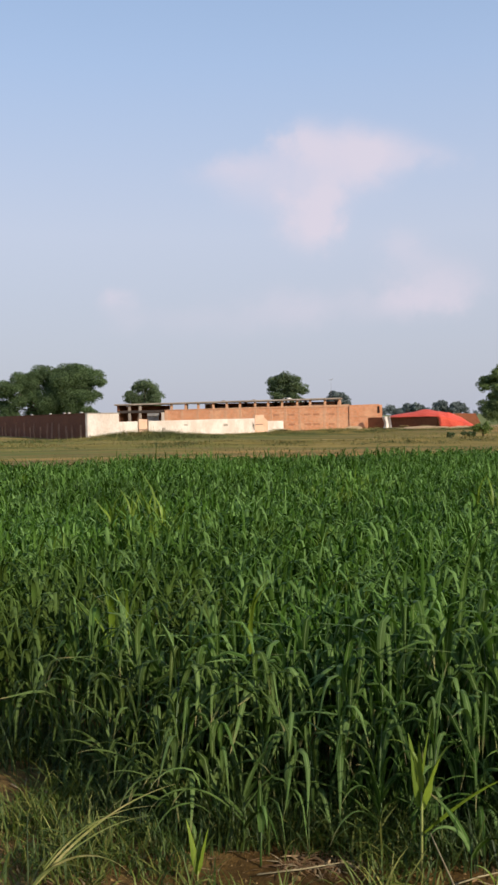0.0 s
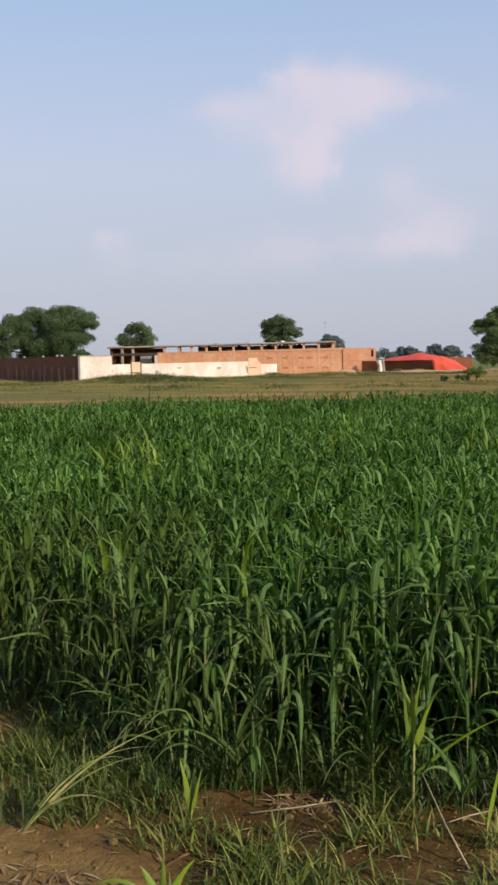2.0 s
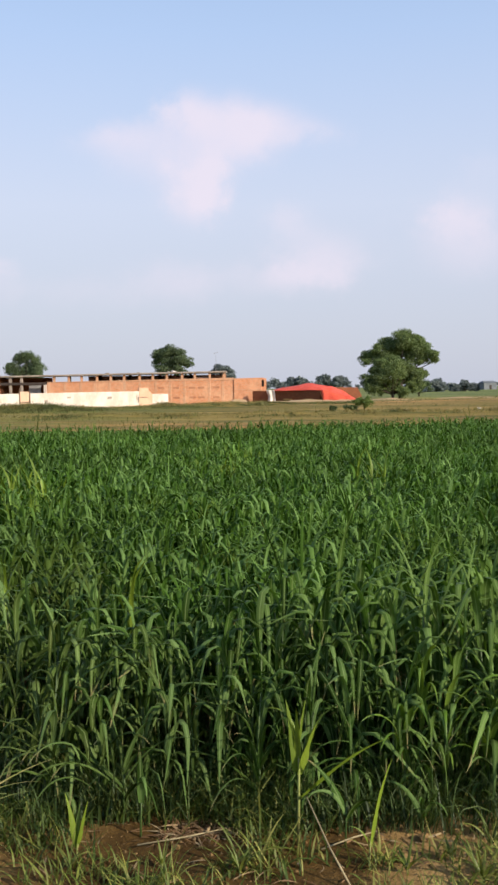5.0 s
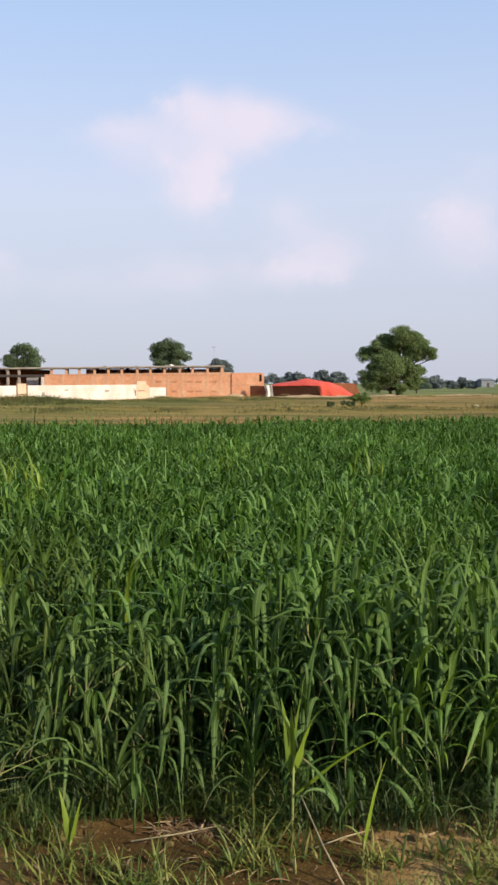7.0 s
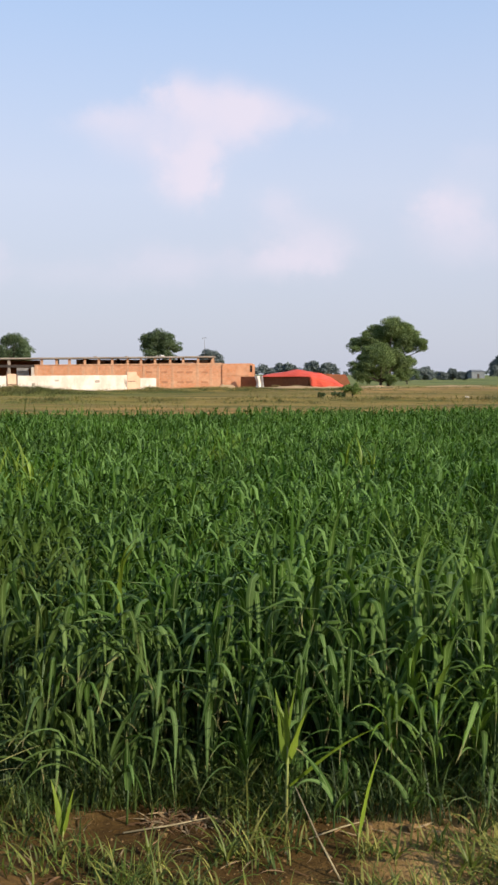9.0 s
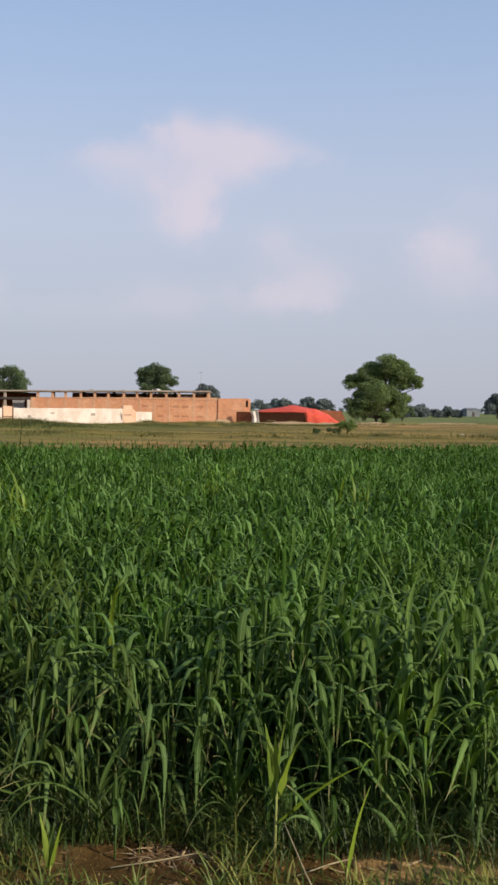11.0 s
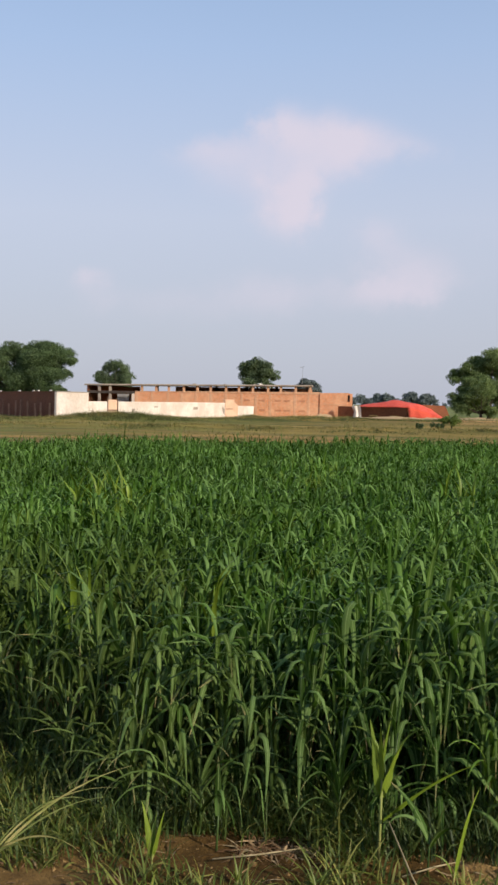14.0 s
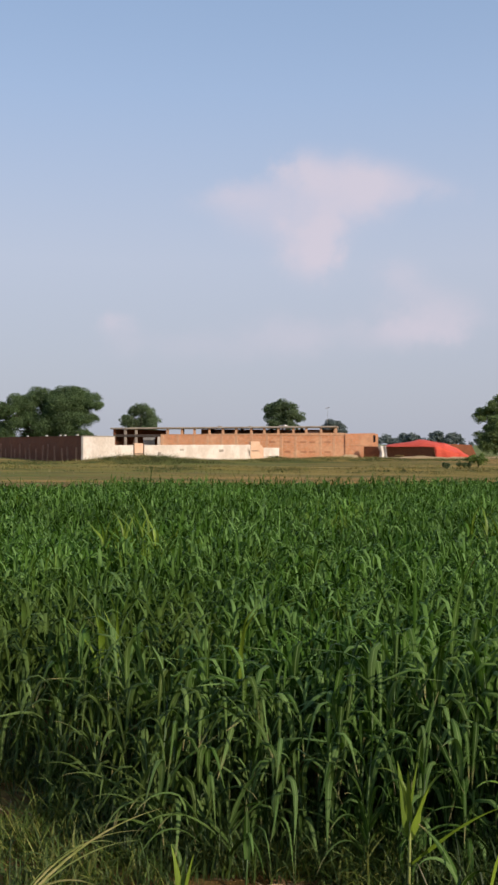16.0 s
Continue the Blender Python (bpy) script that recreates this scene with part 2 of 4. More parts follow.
def ground_colour(nt, pos):
    s = nt.nodes.new("ShaderNodeSeparateXYZ")
    nt.links.new(pos, s.inputs[0])
    far = maths(nt, "ADD", s.outputs[1], maths(nt, "MULTIPLY", s.outputs[0], -0.25))
    far = maths(nt, "ADD", far, maths(nt, "MULTIPLY", maths(nt, "SUBTRACT", noise_tex(nt, pos, 0.06, 4), 0.5), 40.0))
    soil = mixed(nt, smooth(nt, noise_tex(nt, pos, 2.2, 5, 0.6), 0.35, 0.68), (0.16, 0.092, 0.029), (0.29, 0.182, 0.062))
    soil = mixed(nt, 1.0, soil, ramp(nt, noise_tex(nt, pos, 38.0, 5, 0.7), (0.3, 0.6), (0.7, 1.0)), "MULTIPLY")
    # wet earth before the crop, with the shade there put into the colour too
    wx = maths(nt, "DIVIDE", maths(nt, "ADD", s.outputs[0], 0.15), 0.75)
    wy = maths(nt, "DIVIDE", maths(nt, "SUBTRACT", s.outputs[1], 3.45), 0.48)
    damp_shade = maths(nt, "EXPONENT", maths(nt, "MULTIPLY", maths(nt, "ADD", maths(nt, "MULTIPLY", wx, wx), maths(nt, "MULTIPLY", wy, wy)), -1.0))
    damp_shade = smooth(nt, maths(nt, "ADD", damp_shade, maths(nt, "MULTIPLY", maths(nt, "SUBTRACT", noise_tex(nt, pos, 3.2, 4), 0.5), 1.1)), 0.25, 0.75)
    sx = maths(nt, "DIVIDE", maths(nt, "SUBTRACT", s.outputs[0], 1.15), 0.85)
    sy = maths(nt, "DIVIDE", maths(nt, "SUBTRACT", s.outputs[1], 3.55), 0.6)
    sandy = maths(nt, "EXPONENT", maths(nt, "MULTIPLY", maths(nt, "ADD", maths(nt, "MULTIPLY", sx, sx), maths(nt, "MULTIPLY", sy, sy)), -1.0))
    sandy = smooth(nt, maths(nt, "ADD", sandy, maths(nt, "MULTIPLY", maths(nt, "SUBTRACT", noise_tex(nt, pos, 2.6, 4), 0.5), 0.9)), 0.3, 0.75)
    soil = mixed(nt, maths(nt, "MULTIPLY", sandy, 0.75), soil, (0.44, 0.285, 0.12))
    soil = mixed(nt, 1.0, soil, mixed(nt, damp_shade, (1.0, 1.0, 1.0), (0.45, 0.41, 0.30)), "MULTIPLY")
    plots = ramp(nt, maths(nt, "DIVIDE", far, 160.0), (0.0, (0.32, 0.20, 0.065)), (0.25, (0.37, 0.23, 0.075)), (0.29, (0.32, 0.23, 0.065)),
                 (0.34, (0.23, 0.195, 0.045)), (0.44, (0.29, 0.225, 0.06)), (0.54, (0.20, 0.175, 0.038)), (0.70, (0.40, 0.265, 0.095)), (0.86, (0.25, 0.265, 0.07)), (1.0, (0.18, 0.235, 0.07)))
    lie = nt.nodes.new("ShaderNodeCombineXYZ")
    nt.links.new(maths(nt, "MULTIPLY", s.outputs[0], 0.035), lie.inputs[0])
    nt.links.new(maths(nt, "MULTIPLY", s.outputs[1], 0.22), lie.inputs[1])
    band = smooth(nt, noise_tex(nt, lie.outputs[0], 1.0, 5, 0.6), 0.40, 0.60)
    plots = mixed(nt, 1.0, plots, mixed(nt, band, (0.58, 0.66, 0.50), (1.35, 1.17, 1.0)), "MULTIPLY")
    plots = mixed(nt, 1.0, plots, ramp(nt, noise_tex(nt, pos, 1.1, 5, 0.7), (0.3, 0.7), (0.7, 1.0)), "MULTIPLY")
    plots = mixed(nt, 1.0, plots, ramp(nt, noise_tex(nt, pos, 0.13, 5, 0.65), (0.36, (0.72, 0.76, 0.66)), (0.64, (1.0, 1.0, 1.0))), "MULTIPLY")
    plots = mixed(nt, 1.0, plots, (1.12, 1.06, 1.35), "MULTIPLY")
    lush = maths(nt, "MULTIPLY", smooth(nt, maths(nt, "MULTIPLY", s.outputs[0], -1.0), -2.0, 12.0), smooth(nt, noise_tex(nt, lie.outputs[0], 1.7, 4, 0.6), 0.38, 0.58))
    lush = maths(nt, "MULTIPLY", lush, smooth(nt, far, 44.0, 52.0))
    plots = mixed(nt, maths(nt, "MULTIPLY", lush, 0.45), plots, (0.13, 0.17, 0.032))
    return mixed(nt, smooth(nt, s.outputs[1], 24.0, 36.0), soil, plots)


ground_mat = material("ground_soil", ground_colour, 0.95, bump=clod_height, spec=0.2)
clod_mat = material("soil_clod", two_scales((0.17, 0.105, 0.042), (0.28, 0.18, 0.075), 8.0, 70.0, 0.4), 0.95, spec=0.2)


def brick_colour(c1, c2, mortar, stain):
    def build(nt, pos):
        b = nt.nodes.new("ShaderNodeTexBrick")
        tex = nt.nodes.new("ShaderNodeTexCoord").outputs["Object"]
        mp = nt.nodes.new("ShaderNodeMapping")
        mp.inputs["Rotation"].default_value = (radians(90), 0, 0)
        nt.links.new(tex, mp.inputs[0])
        nt.links.new(mp.outputs[0], b.inputs["Vector"])
        b.inputs["Color1"].default_value, b.inputs["Color2"].default_value, b.inputs["Mortar"].default_value = (*c1, 1), (*c2, 1), (*mortar, 1)
        b.inputs["Scale"].default_value, b.inputs["Mortar Size"].default_value = 1.0, 0.009
        b.inputs["Brick Width"].default_value, b.inputs["Row Height"].default_value = 0.235, 0.078
        c = mixed(nt, maths(nt, "MULTIPLY", smooth(nt, noise_tex(nt, pos, 0.55, 5, 0.65), 0.42, 0.72), 0.75), b.outputs[0], stain)
        return mixed(nt, 1.0, c, ramp(nt, noise_tex(nt, pos, 3.0, 5, 0.7), (0.3, 0.72), (0.7, 1.0)), "MULTIPLY")
    return build


brick_mat = material("orange_brick", brick_colour((0.72, 0.31, 0.15), (0.62, 0.24, 0.11), (0.60, 0.40, 0.27), (0.74, 0.43, 0.26)), 0.9)
strip_mat = material("pale_brick", brick_colour((0.66, 0.33, 0.18), (0.60, 0.28, 0.15), (0.54, 0.40, 0.28), (0.68, 0.42, 0.27)), 0.9)
dark_brick_mat = material("dark_brick", brick_colour((0.25, 0.075, 0.030), (0.18, 0.055, 0.022), (0.20, 0.09, 0.045), (0.28, 0.10, 0.042)), 0.9)
vent_mat = material("darker_brick", brick_colour((0.52, 0.22, 0.11), (0.44, 0.17, 0.09), (0.44, 0.28, 0.18), (0.58, 0.29, 0.16)), 0.9)
plaster_mat = material("white_plaster", two_scales((0.77, 0.69, 0.62), (0.64, 0.54, 0.46), 0.7, 5.0, 0.25), 0.9)
pink_mat = material("pink_plaster", two_scales((0.72, 0.48, 0.34), (0.64, 0.41, 0.28), 0.8, 6.0, 0.2), 0.9)
concrete_mat = material("concrete", two_scales((0.42, 0.36, 0.30), (0.30, 0.25, 0.21), 0.6, 7.0, 0.3), 0.9)
smoke_mat = material("dark_grey_plaster", two_scales((0.16, 0.18, 0.20), (0.20, 0.22, 0.24), 0.5, 3.0, 0.2), 0.9)
post_mat = material("weathered_post", two_scales((0.52, 0.30, 0.19), (0.38, 0.21, 0.14), 1.2, 9.0, 0.3), 0.9)
grey_mat = material("grey_sheet", two_scales((0.36, 0.36, 0.38), (0.28, 0.28, 0.30), 1.5, 9.0, 0.2), 0.7)
dark_mat = material("dark_brown", two_scales((0.05, 0.04, 0.035), (0.08, 0.06, 0.05), 2.0, 9.0, 0.4), 0.9)
tarp_mat = material("red_tarpaulin", two_scales((0.82, 0.115, 0.06), (0.72, 0.09, 0.045), 0.9, 6.0, 0.18), 0.5,
                    bump=lambda nt, pos: (noise_tex(nt, pos, 2.4, 4), 0.15))
rust_mat = material("rusty_iron", two_scales((0.16, 0.10, 0.07), (0.24, 0.15, 0.10), 4.0, 20.0, 0.4), 0.7, 0.3)
sand_mat = material("pale_sand", two_scales((0.50, 0.36, 0.21), (0.42, 0.29, 0.16), 1.0, 9.0, 0.25), 0.95)
white_mat = material("white_cloth", two_scales((0.78, 0.74, 0.68), (0.62, 0.56, 0.50), 1.5, 9.0, 0.2), 0.8)

# ---- helpers for meshes ----
rng = np.random.default_rng(11)


def np_mesh(name, verts, faces, mat, smooth_shade=True, blade=None):
    me = bpy.data.meshes.new(name)
    faces = np.asarray(faces, np.int32)
    me.vertices.add(len(verts))
    me.vertices.foreach_set("co", np.ascontiguousarray(verts, np.float32).ravel())
    me.loops.add(faces.size)
    me.loops.foreach_set("vertex_index", faces.ravel())
    me.polygons.add(len(faces))
    me.polygons.foreach_set("loop_start", np.arange(len(faces), dtype=np.int32) * faces.shape[1])
    me.update(calc_edges=True)
    me.polygons.foreach_set("use_smooth", np.full(len(faces), smooth_shade))
    if blade:  # across and along each blade of so many segments and columns
        seg, cols = blade
        at = faces.ravel() % ((seg + 1) * cols)
        me.uv_layers.new(name="blade").data.foreach_set("uv", np.stack([at % cols / (cols - 1), at // cols / seg], -1).astype(np.float32).ravel())
    me.materials.append(mat)
    return me


def part(name, bm, mat, parent=None, label="", smooth_shade=False):
    """One mesh object from a bmesh, under its thing."""
    me = bpy.data.meshes.new(name)
    bm.to_mesh(me)
    bm.free()
    me.materials.append(mat)
    if smooth_shade:
        for p in me.polygons:
            p.use_smooth = True
    ob = new(name, me)
    ob.parent = parent
    return tagged(ob, label)


def block(x0, x1, y0, y1, z0, z1, bevel=0.015, top=None):
    """A bevelled box; top gives another height at x1."""
    bm = bmesh.new()
    bmesh.ops.create_cube(bm, size=1.0)
    for v in bm.verts:
        right, up = v.co.x > 0, v.co.z > 0
        v.co = Vector((x1 if right else x0, y1 if v.co.y > 0 else y0, ((top if top is not None and right else z1) if up else z0)))
    if bevel:
        bmesh.ops.bevel(bm, geom=bm.edges[:], offset=bevel, segments=1, affect="EDGES")
    return bm


def tube(points, radii, sides=6):
    """A tapered tube along points."""
    bm = bmesh.new()
    rings = []
    pts = [Vector(p) for p in points]
    for i, (p, r) in enumerate(zip(pts, radii)):
        d = (pts[min(i + 1, len(pts) - 1)] - pts[max(i - 1, 0)]).normalized()
        u = d.cross(Vector((0.31, 0.9, 0.13))).normalized()
        w = d.cross(u)
        rings.append([bm.verts.new(p + (u * math.cos(k * math.tau / sides) + w * math.sin(k * math.tau / sides)) * r) for k in range(sides)])
    for a, b in zip(rings, rings[1:]):
        for k in range(sides):
            bm.faces.new((a[k], a[(k + 1) % sides], b[(k + 1) % sides], b[k]))
    bm.faces.new(rings[-1])
    bm.faces.new(rings[0][::-1])
    return bm


def thing(name, m, label, category, group="", kind=""):
    ob = new(name)
    ob.empty_display_size = 0.2
    ob.matrix_basis = m
    return tagged(ob, label, category, group, kind)


def strips(base, az, length, width, rise, bend, curl=0.0, twist=0.0, seg=5, cols=2, fold=0.18, wave=0.0, power=1.5, turn=0.0):
    """Blades: each rises at an angle, bends over and tapers to its tip. Returns vertices and quads."""
    n = len(base)
    full = lambda v: np.broadcast_to(np.asarray(v, float), (n,))[:, None]
    az, length, width, rise, bend, curl, twist, wave = map(full, (az, length, width, rise, bend, curl, twist, wave))
    s = np.linspace(0, 1, seg + 1)[None]
    if power < 0:  # upright at first, then folding over to hang straight down
        k = np.clip((s - 0.18) / 0.5, 0, 1)
        th = rise - bend * (k * k * (3 - 2 * k))
    else:
        th = rise - bend * s**power
    a = az + curl * s
    step = np.stack([np.cos(th) * np.cos(a), np.cos(th) * np.sin(a), np.sin(th)], -1) * (length / seg)[..., None]
    mid = (step[:, 1:] + step[:, :-1]) / 2
    pos = base[:, None] + np.concatenate([np.zeros((n, 1, 3)), np.cumsum(mid, 1)], 1)
    tan = step / np.linalg.norm(step, axis=-1, keepdims=True)
    side = np.stack([-np.sin(a), np.cos(a), 0 * a], -1)
    nor = np.cross(side, tan)
    tw = (turn + twist * s)[..., None]
    side, nor = side * np.cos(tw) + nor * np.sin(tw), nor * np.cos(tw) - side * np.sin(tw)
    w = width * np.minimum(1, 0.45 + 2.2 * s) * np.clip((1 - s) ** 0.75, 0.03, 1)
    if cols == 2:
        v = np.stack([pos - side * w[..., None] / 2, pos + side * w[..., None] / 2], 2)
    else:
        lift = nor * (w * fold)[..., None]
        rip = nor * (wave * w * np.sin(s * 17 + az * 5))[..., None]
        v = np.stack([pos - side * w[..., None] / 2 + lift + rip, pos, pos + side * w[..., None] / 2 + lift - rip], 2)
    v = v.reshape(n, -1, 3)
    q = np.array([[i * cols + j, i * cols + j + 1, (i + 1) * cols + j + 1, (i + 1) * cols + j] for i in range(seg) for j in range(cols - 1)])
    f = q[None] + (np.arange(n) * v.shape[1])[:, None, None]
    return v.reshape(-1, 3), f.reshape(-1, 4)


def joined(chunks):
    verts, faces, at = [], [], 0
    for v, f in chunks:
        verts.append(v)
        faces.append(f + at)
        at += len(v)
    return np.concatenate(verts), np.concatenate(faces)


def fbm(x, y, s, z=0.0):
    return noise.fractal(Vector((x * s, y * s, z)), 1.0, 2.0, 4)


# ---- ground ----


def ground_z(x, y):
    z = 0.0
    if 1.5 < y < 6.5 and abs(x) < 5:
        z += 0.022 * fbm(x, y, 2.4) + 0.008 * fbm(x, y, 9.0, 3.0)
        k = max(0.0, min(1.0, (-0.45 - x) / 0.35)) * max(0.0, min(1.0, (3.55 - 0.25 * (x + 1.2) - y) / 0.3))
        z += 0.05 * k
    if 40 < y < 108:
        z += 0.10 * fbm(x, y, 0.12) * min(1, (y - 40) / 8)
        z += 0.22 * math.exp(-((y - 61 - 0.10 * x) / 1.6) ** 2) * (0.75 + 0.5 * fbm(x, y, 0.3))
        z += (0.44 if x < 0 else 0.44 * max(0.3, 1 - x * 0.2)) * math.exp(-((y - 77 - 1.1 * max(0, x + 20)) / 3.0) ** 2) * (0.7 + 0.6 * fbm(x, y, 0.25, 5)) * max(0, min(1, (x + 24) / 4))
    return z


def build_ground():
    out = np.array([6, 9, 13, 18, 24, 31, 40, 52, 68, 90, 130, 200, 350, 700, 1500, 4000.0])
    mid = np.arange(-60, 61, 1.5)
    xs = np.unique(np.concatenate([-out, out, mid, np.arange(-4.2, 3.2, 0.06)]))
    ys = np.unique(np.concatenate([-out, np.array([-3, -1, 0, 1, 1.6]), np.arange(2.0, 5.8, 0.06), np.arange(6, 40, 2.0), np.arange(40, 112, 0.9), [114, 120, 130, 150, 180, 230, 300, 450, 700, 1200, 2200, 4000]]))
    v = np.array([(x, y, ground_z(x, y)) for y in ys for x in xs])
    nx = len(xs)
    i = (np.arange(len(ys) - 1)[:, None] * nx + np.arange(nx - 1)[None]).ravel()
    f = np.stack([i, i + 1, i + 1 + nx, i + nx], -1)
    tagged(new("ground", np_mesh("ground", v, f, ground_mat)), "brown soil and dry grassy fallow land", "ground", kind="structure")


build_ground()

# ---- compound: walls and unfinished brick building ----


def dark_wall():
    w = thing("boundary_wall", pose(-50.2, 127.5, 0, 0, 0, -59.7), "dark brown brick boundary wall in shade", "wall", kind="structure")
    body = part("wall", block(0, 54.76, 0, 0.23, -0.6, 2.15, 0.02), dark_brick_mat, w)
    part("coping", block(-0.02, 54.76, -0.03, 0.26, 2.15, 2.21, 0.01), dark_brick_mat, body)
    # bricks on the wall top: their white stands in for the sun on them
    for i, x in enumerate((52.8, 48.6, 46.9, 41.4, 33.0)):
        tagged(copy_brick(pose(-50.2, 127.5, 0, 0, 0, -59.7) @ pose(x, 0.1, 2.21)), "loose brick coloured sunlit white on a wall top", "brick", "bricks on the wall")
    for k in range(17):
        x = 54.0 - 2.55 * k - 0.35 * math.sin(k * 2.1)
        p = thing("fence_post", pose(-50.2, 127.5, 0, 0, 0, -59.7) @ pose(x, -0.28, 0, 2 * math.sin(k), 3 * math.cos(k * 1.7), 0), "thin weathered concrete fence post", "fence post", "posts beside the dark wall")
        part("post", block(-0.07, 0.07, -0.07, 0.07, -0.2, 1.25 + 0.25 * math.sin(k * 3.0) + (0.35 if k == 4 else 0), 0.012), post_mat, p)


def copy_brick(m):
    b = thing("loose_brick", m, "loose brick coloured sunlit white", "brick")
    part("brick", block(-0.26, 0.26, -0.07, 0.07, 0, 0.11, 0.02), white_mat, b)
    return b


def white_wall():
    m = pose(-22.4, 80.0, 0, 0, 0, 65.9)
    w = thing("plastered_wall", m, "cream white plastered boundary wall in sun", "wall", kind="structure")
    tall = part("tall_section", block(-0.02, 4.1, 0, 0.23, -0.6, 2.14, 0.02), plaster_mat, w)
    part("coping", block(-0.05, 4.16, -0.04, 0.27, 2.14, 2.22, 0.015), concrete_mat, tall)
    for x0, x1, z0, z1 in ((4.1, 6.7, 1.44, 1.46), (8.3, 17.0, 1.46, 1.50), (17.0, 26.7, 1.50, 1.52), (29.45, 32.86, 1.22, 1.20)):
        part("low_section", block(x0, x1, 0.01, 0.22, -0.6, z0, 0.02, z1), plaster_mat, w)
    # iron gate
    g = thing("gate", m @ pose(6.75, 0, 0), "pale pink sheet gate in a rusty pipe frame", "gate", "gates in the white wall")
    part("gate_panel", block(0.10, 1.42, 0.06, 0.11, 0.75, 1.62, 0.01), pink_mat, g)
    part("gate_panel", block(0.10, 1.42, 0.06, 0.11, 0.02, 0.68, 0.01), pink_mat, g)
    for x in (-0.02, 0.06, 1.44):
        part("gate_post", tube([(x, 0.03, -0.2), (x, 0.03, 1.9 if 0 < x < 1 else 1.68)], [0.05, 0.045]), rust_mat, g)
    part("cross_bar", block(0.0, 1.46, -0.01, 0.04, 0.69, 0.75, 0.008), rust_mat, g)
    # plastered gateway with a step down
    g = thing("gateway", m @ pose(26.72, 0, 0), "pale pink plastered gate bay with a dark latch", "gate", "gates in the white wall")
    part("panel", block(0.03, 1.9, 0.0, 0.24, -0.5, 1.86, 0.02), pink_mat, g)
    part("stepped_panel", block(1.9, 2.72, 0.01, 0.22, -0.5, 1.62, 0.02, 1.22), pink_mat, g)
    part("latch", block(-0.35, -0.22, -0.03, 0.0, 0.35, 0.95, 0.01), dark_mat, g)
    part("latch", block(0.10, 1.6, -0.03, 0.0, 0.84, 0.92, 0.01), rust_mat, g)
    # stains of fallen plaster
    for x, z, w0, h0 in ((10.3, 0.55, 0.5, 0.3), (10.8, 0.25, 0.35, 0.35), (13.8, 0.95, 0.6, 0.16), (20.6, 0.8, 0.8, 0.25), (26.1, 0.62, 0.2, 0.5)):
        part("bare_patch", block(x, x + w0, -0.004, 0.03, z, z + h0, 0.002), concrete_mat, w)


def brick_building():
    y = 114.0
    b = thing("brick_building", pose(0, y, 0), "unfinished orange brick building with open roof storey", "building")
    x0, xj, x1 = -22.9, -1.95, 1.15
    front = part("front_wall", block(x0, xj, 0, 0.35, -0.6, 2.58, 0.02, 2.82), brick_mat, b)
    bay = part("front_wall", block(xj, x1, -0.12, 0.23, -0.6, 2.80, 0.02, 2.86), brick_mat, b, "plainer orange brick corner bay")
    part("corner_pier", block(x1 + 0.26, x1 + 0.55, 0.1, 0.45, -0.6, 2.78, 0.02), brick_mat, b)
    # dark panel painted as the shade inside the narrow opening
    part("slit", block(x1, x1 + 0.26, 0.25, 0.4, 0.0, 2.70, 0.0), dark_mat, b)
    part("lintel", block(x1 - 0.0, x1 + 0.27, -0.02, 0.24, 2.62, 2.84, 0.01), brick_mat, b)
    part("lintel", block(x1 - 0.0, x1 + 0.27, -0.02, 0.24, -0.5, 1.85, 0.01), brick_mat, b)
    part("band", block(xj + 0.02, x1 - 0.02, -0.15, -0.10, 1.50, 1.58, 0.01), strip_mat, bay)
    for i, x in enumerate((-22.7, -20.9, -19.1, -17.5, -15.9, -14.2, -12.5, -10.7, -9.1, -7.5, -4.7, -3.2)):
        part("pilaster", block(x - 0.15, x + 0.15, -0.018, 0.02, -0.5, 2.55 + 0.0115 * (x + 22.9), 0.015), strip_mat, front, "paler brick pilaster")
    for x in (-10.1, -8.4, -6.6, -5.6, -3.9):
        for z in (0.75, 1.85):
            part("vent", block(x - 0.36, x + 0.36, -0.02, 0.03, z - 0.12, z + 0.12, 0.02), vent_mat, front, "darker brick vent patch")
    part("wall_cap", block(x0 - 0.03, xj, -0.05, 0.4, 2.585, 2.645, 0.01, 2.885), strip_mat, front)
    # roof slab on short posts
    fall = lambda x: 0.011 * (x + 28.7)
    bm = block(-28.7, -2.8, -0.25, 4.2, 3.20, 3.38, 0.03)
    for v in bm.verts:
        v.co.z += fall(v.co.x)
    slab = part("roof_slab", bm, concrete_mat, b, "weathered concrete roof slab")
    for i in range(13):
        x = -22.1 + i * 1.585 + 0.08 * math.sin(i * 2.3)
        part("roof_post", block(x - 0.13, x + 0.13, 0.0, 0.3, 2.55, 3.21 + fall(x), 0.015), strip_mat, slab, "pale brick post")
    for i in range(6):
        x = -21.0 + i * 3.5
        part("roof_post", block(x - 0.16, x + 0.16, 3.6, 3.95, 2.4, 3.21 + fall(x), 0.015), concrete_mat, slab)
    # darker bricks carry the shade behind the posts and in the shed
    part("back_wall", block(-18.8, -2.9, 3.6, 3.85, -0.5, 3.28, 0.02), vent_mat, b)
    part("back_wall", block(-28.5, -23.0, 3.6, 3.85, -0.5, 3.18, 0.02), dark_brick_mat, b)
    part("back_wall", block(-23.0, -18.8, 3.6, 3.85, -0.5, 2.62, 0.02), brick_mat, b)
    part("end_wall", block(-3.0, -2.7, 0.36, 3.6, -0.5, 2.8, 0.02), brick_mat, b)
    part("rubble", block(-6.3, -4.9, 0.6, 1.2, 2.6, 3.02, 0.08), pink_mat, b, "pale rubble heap under the roof")
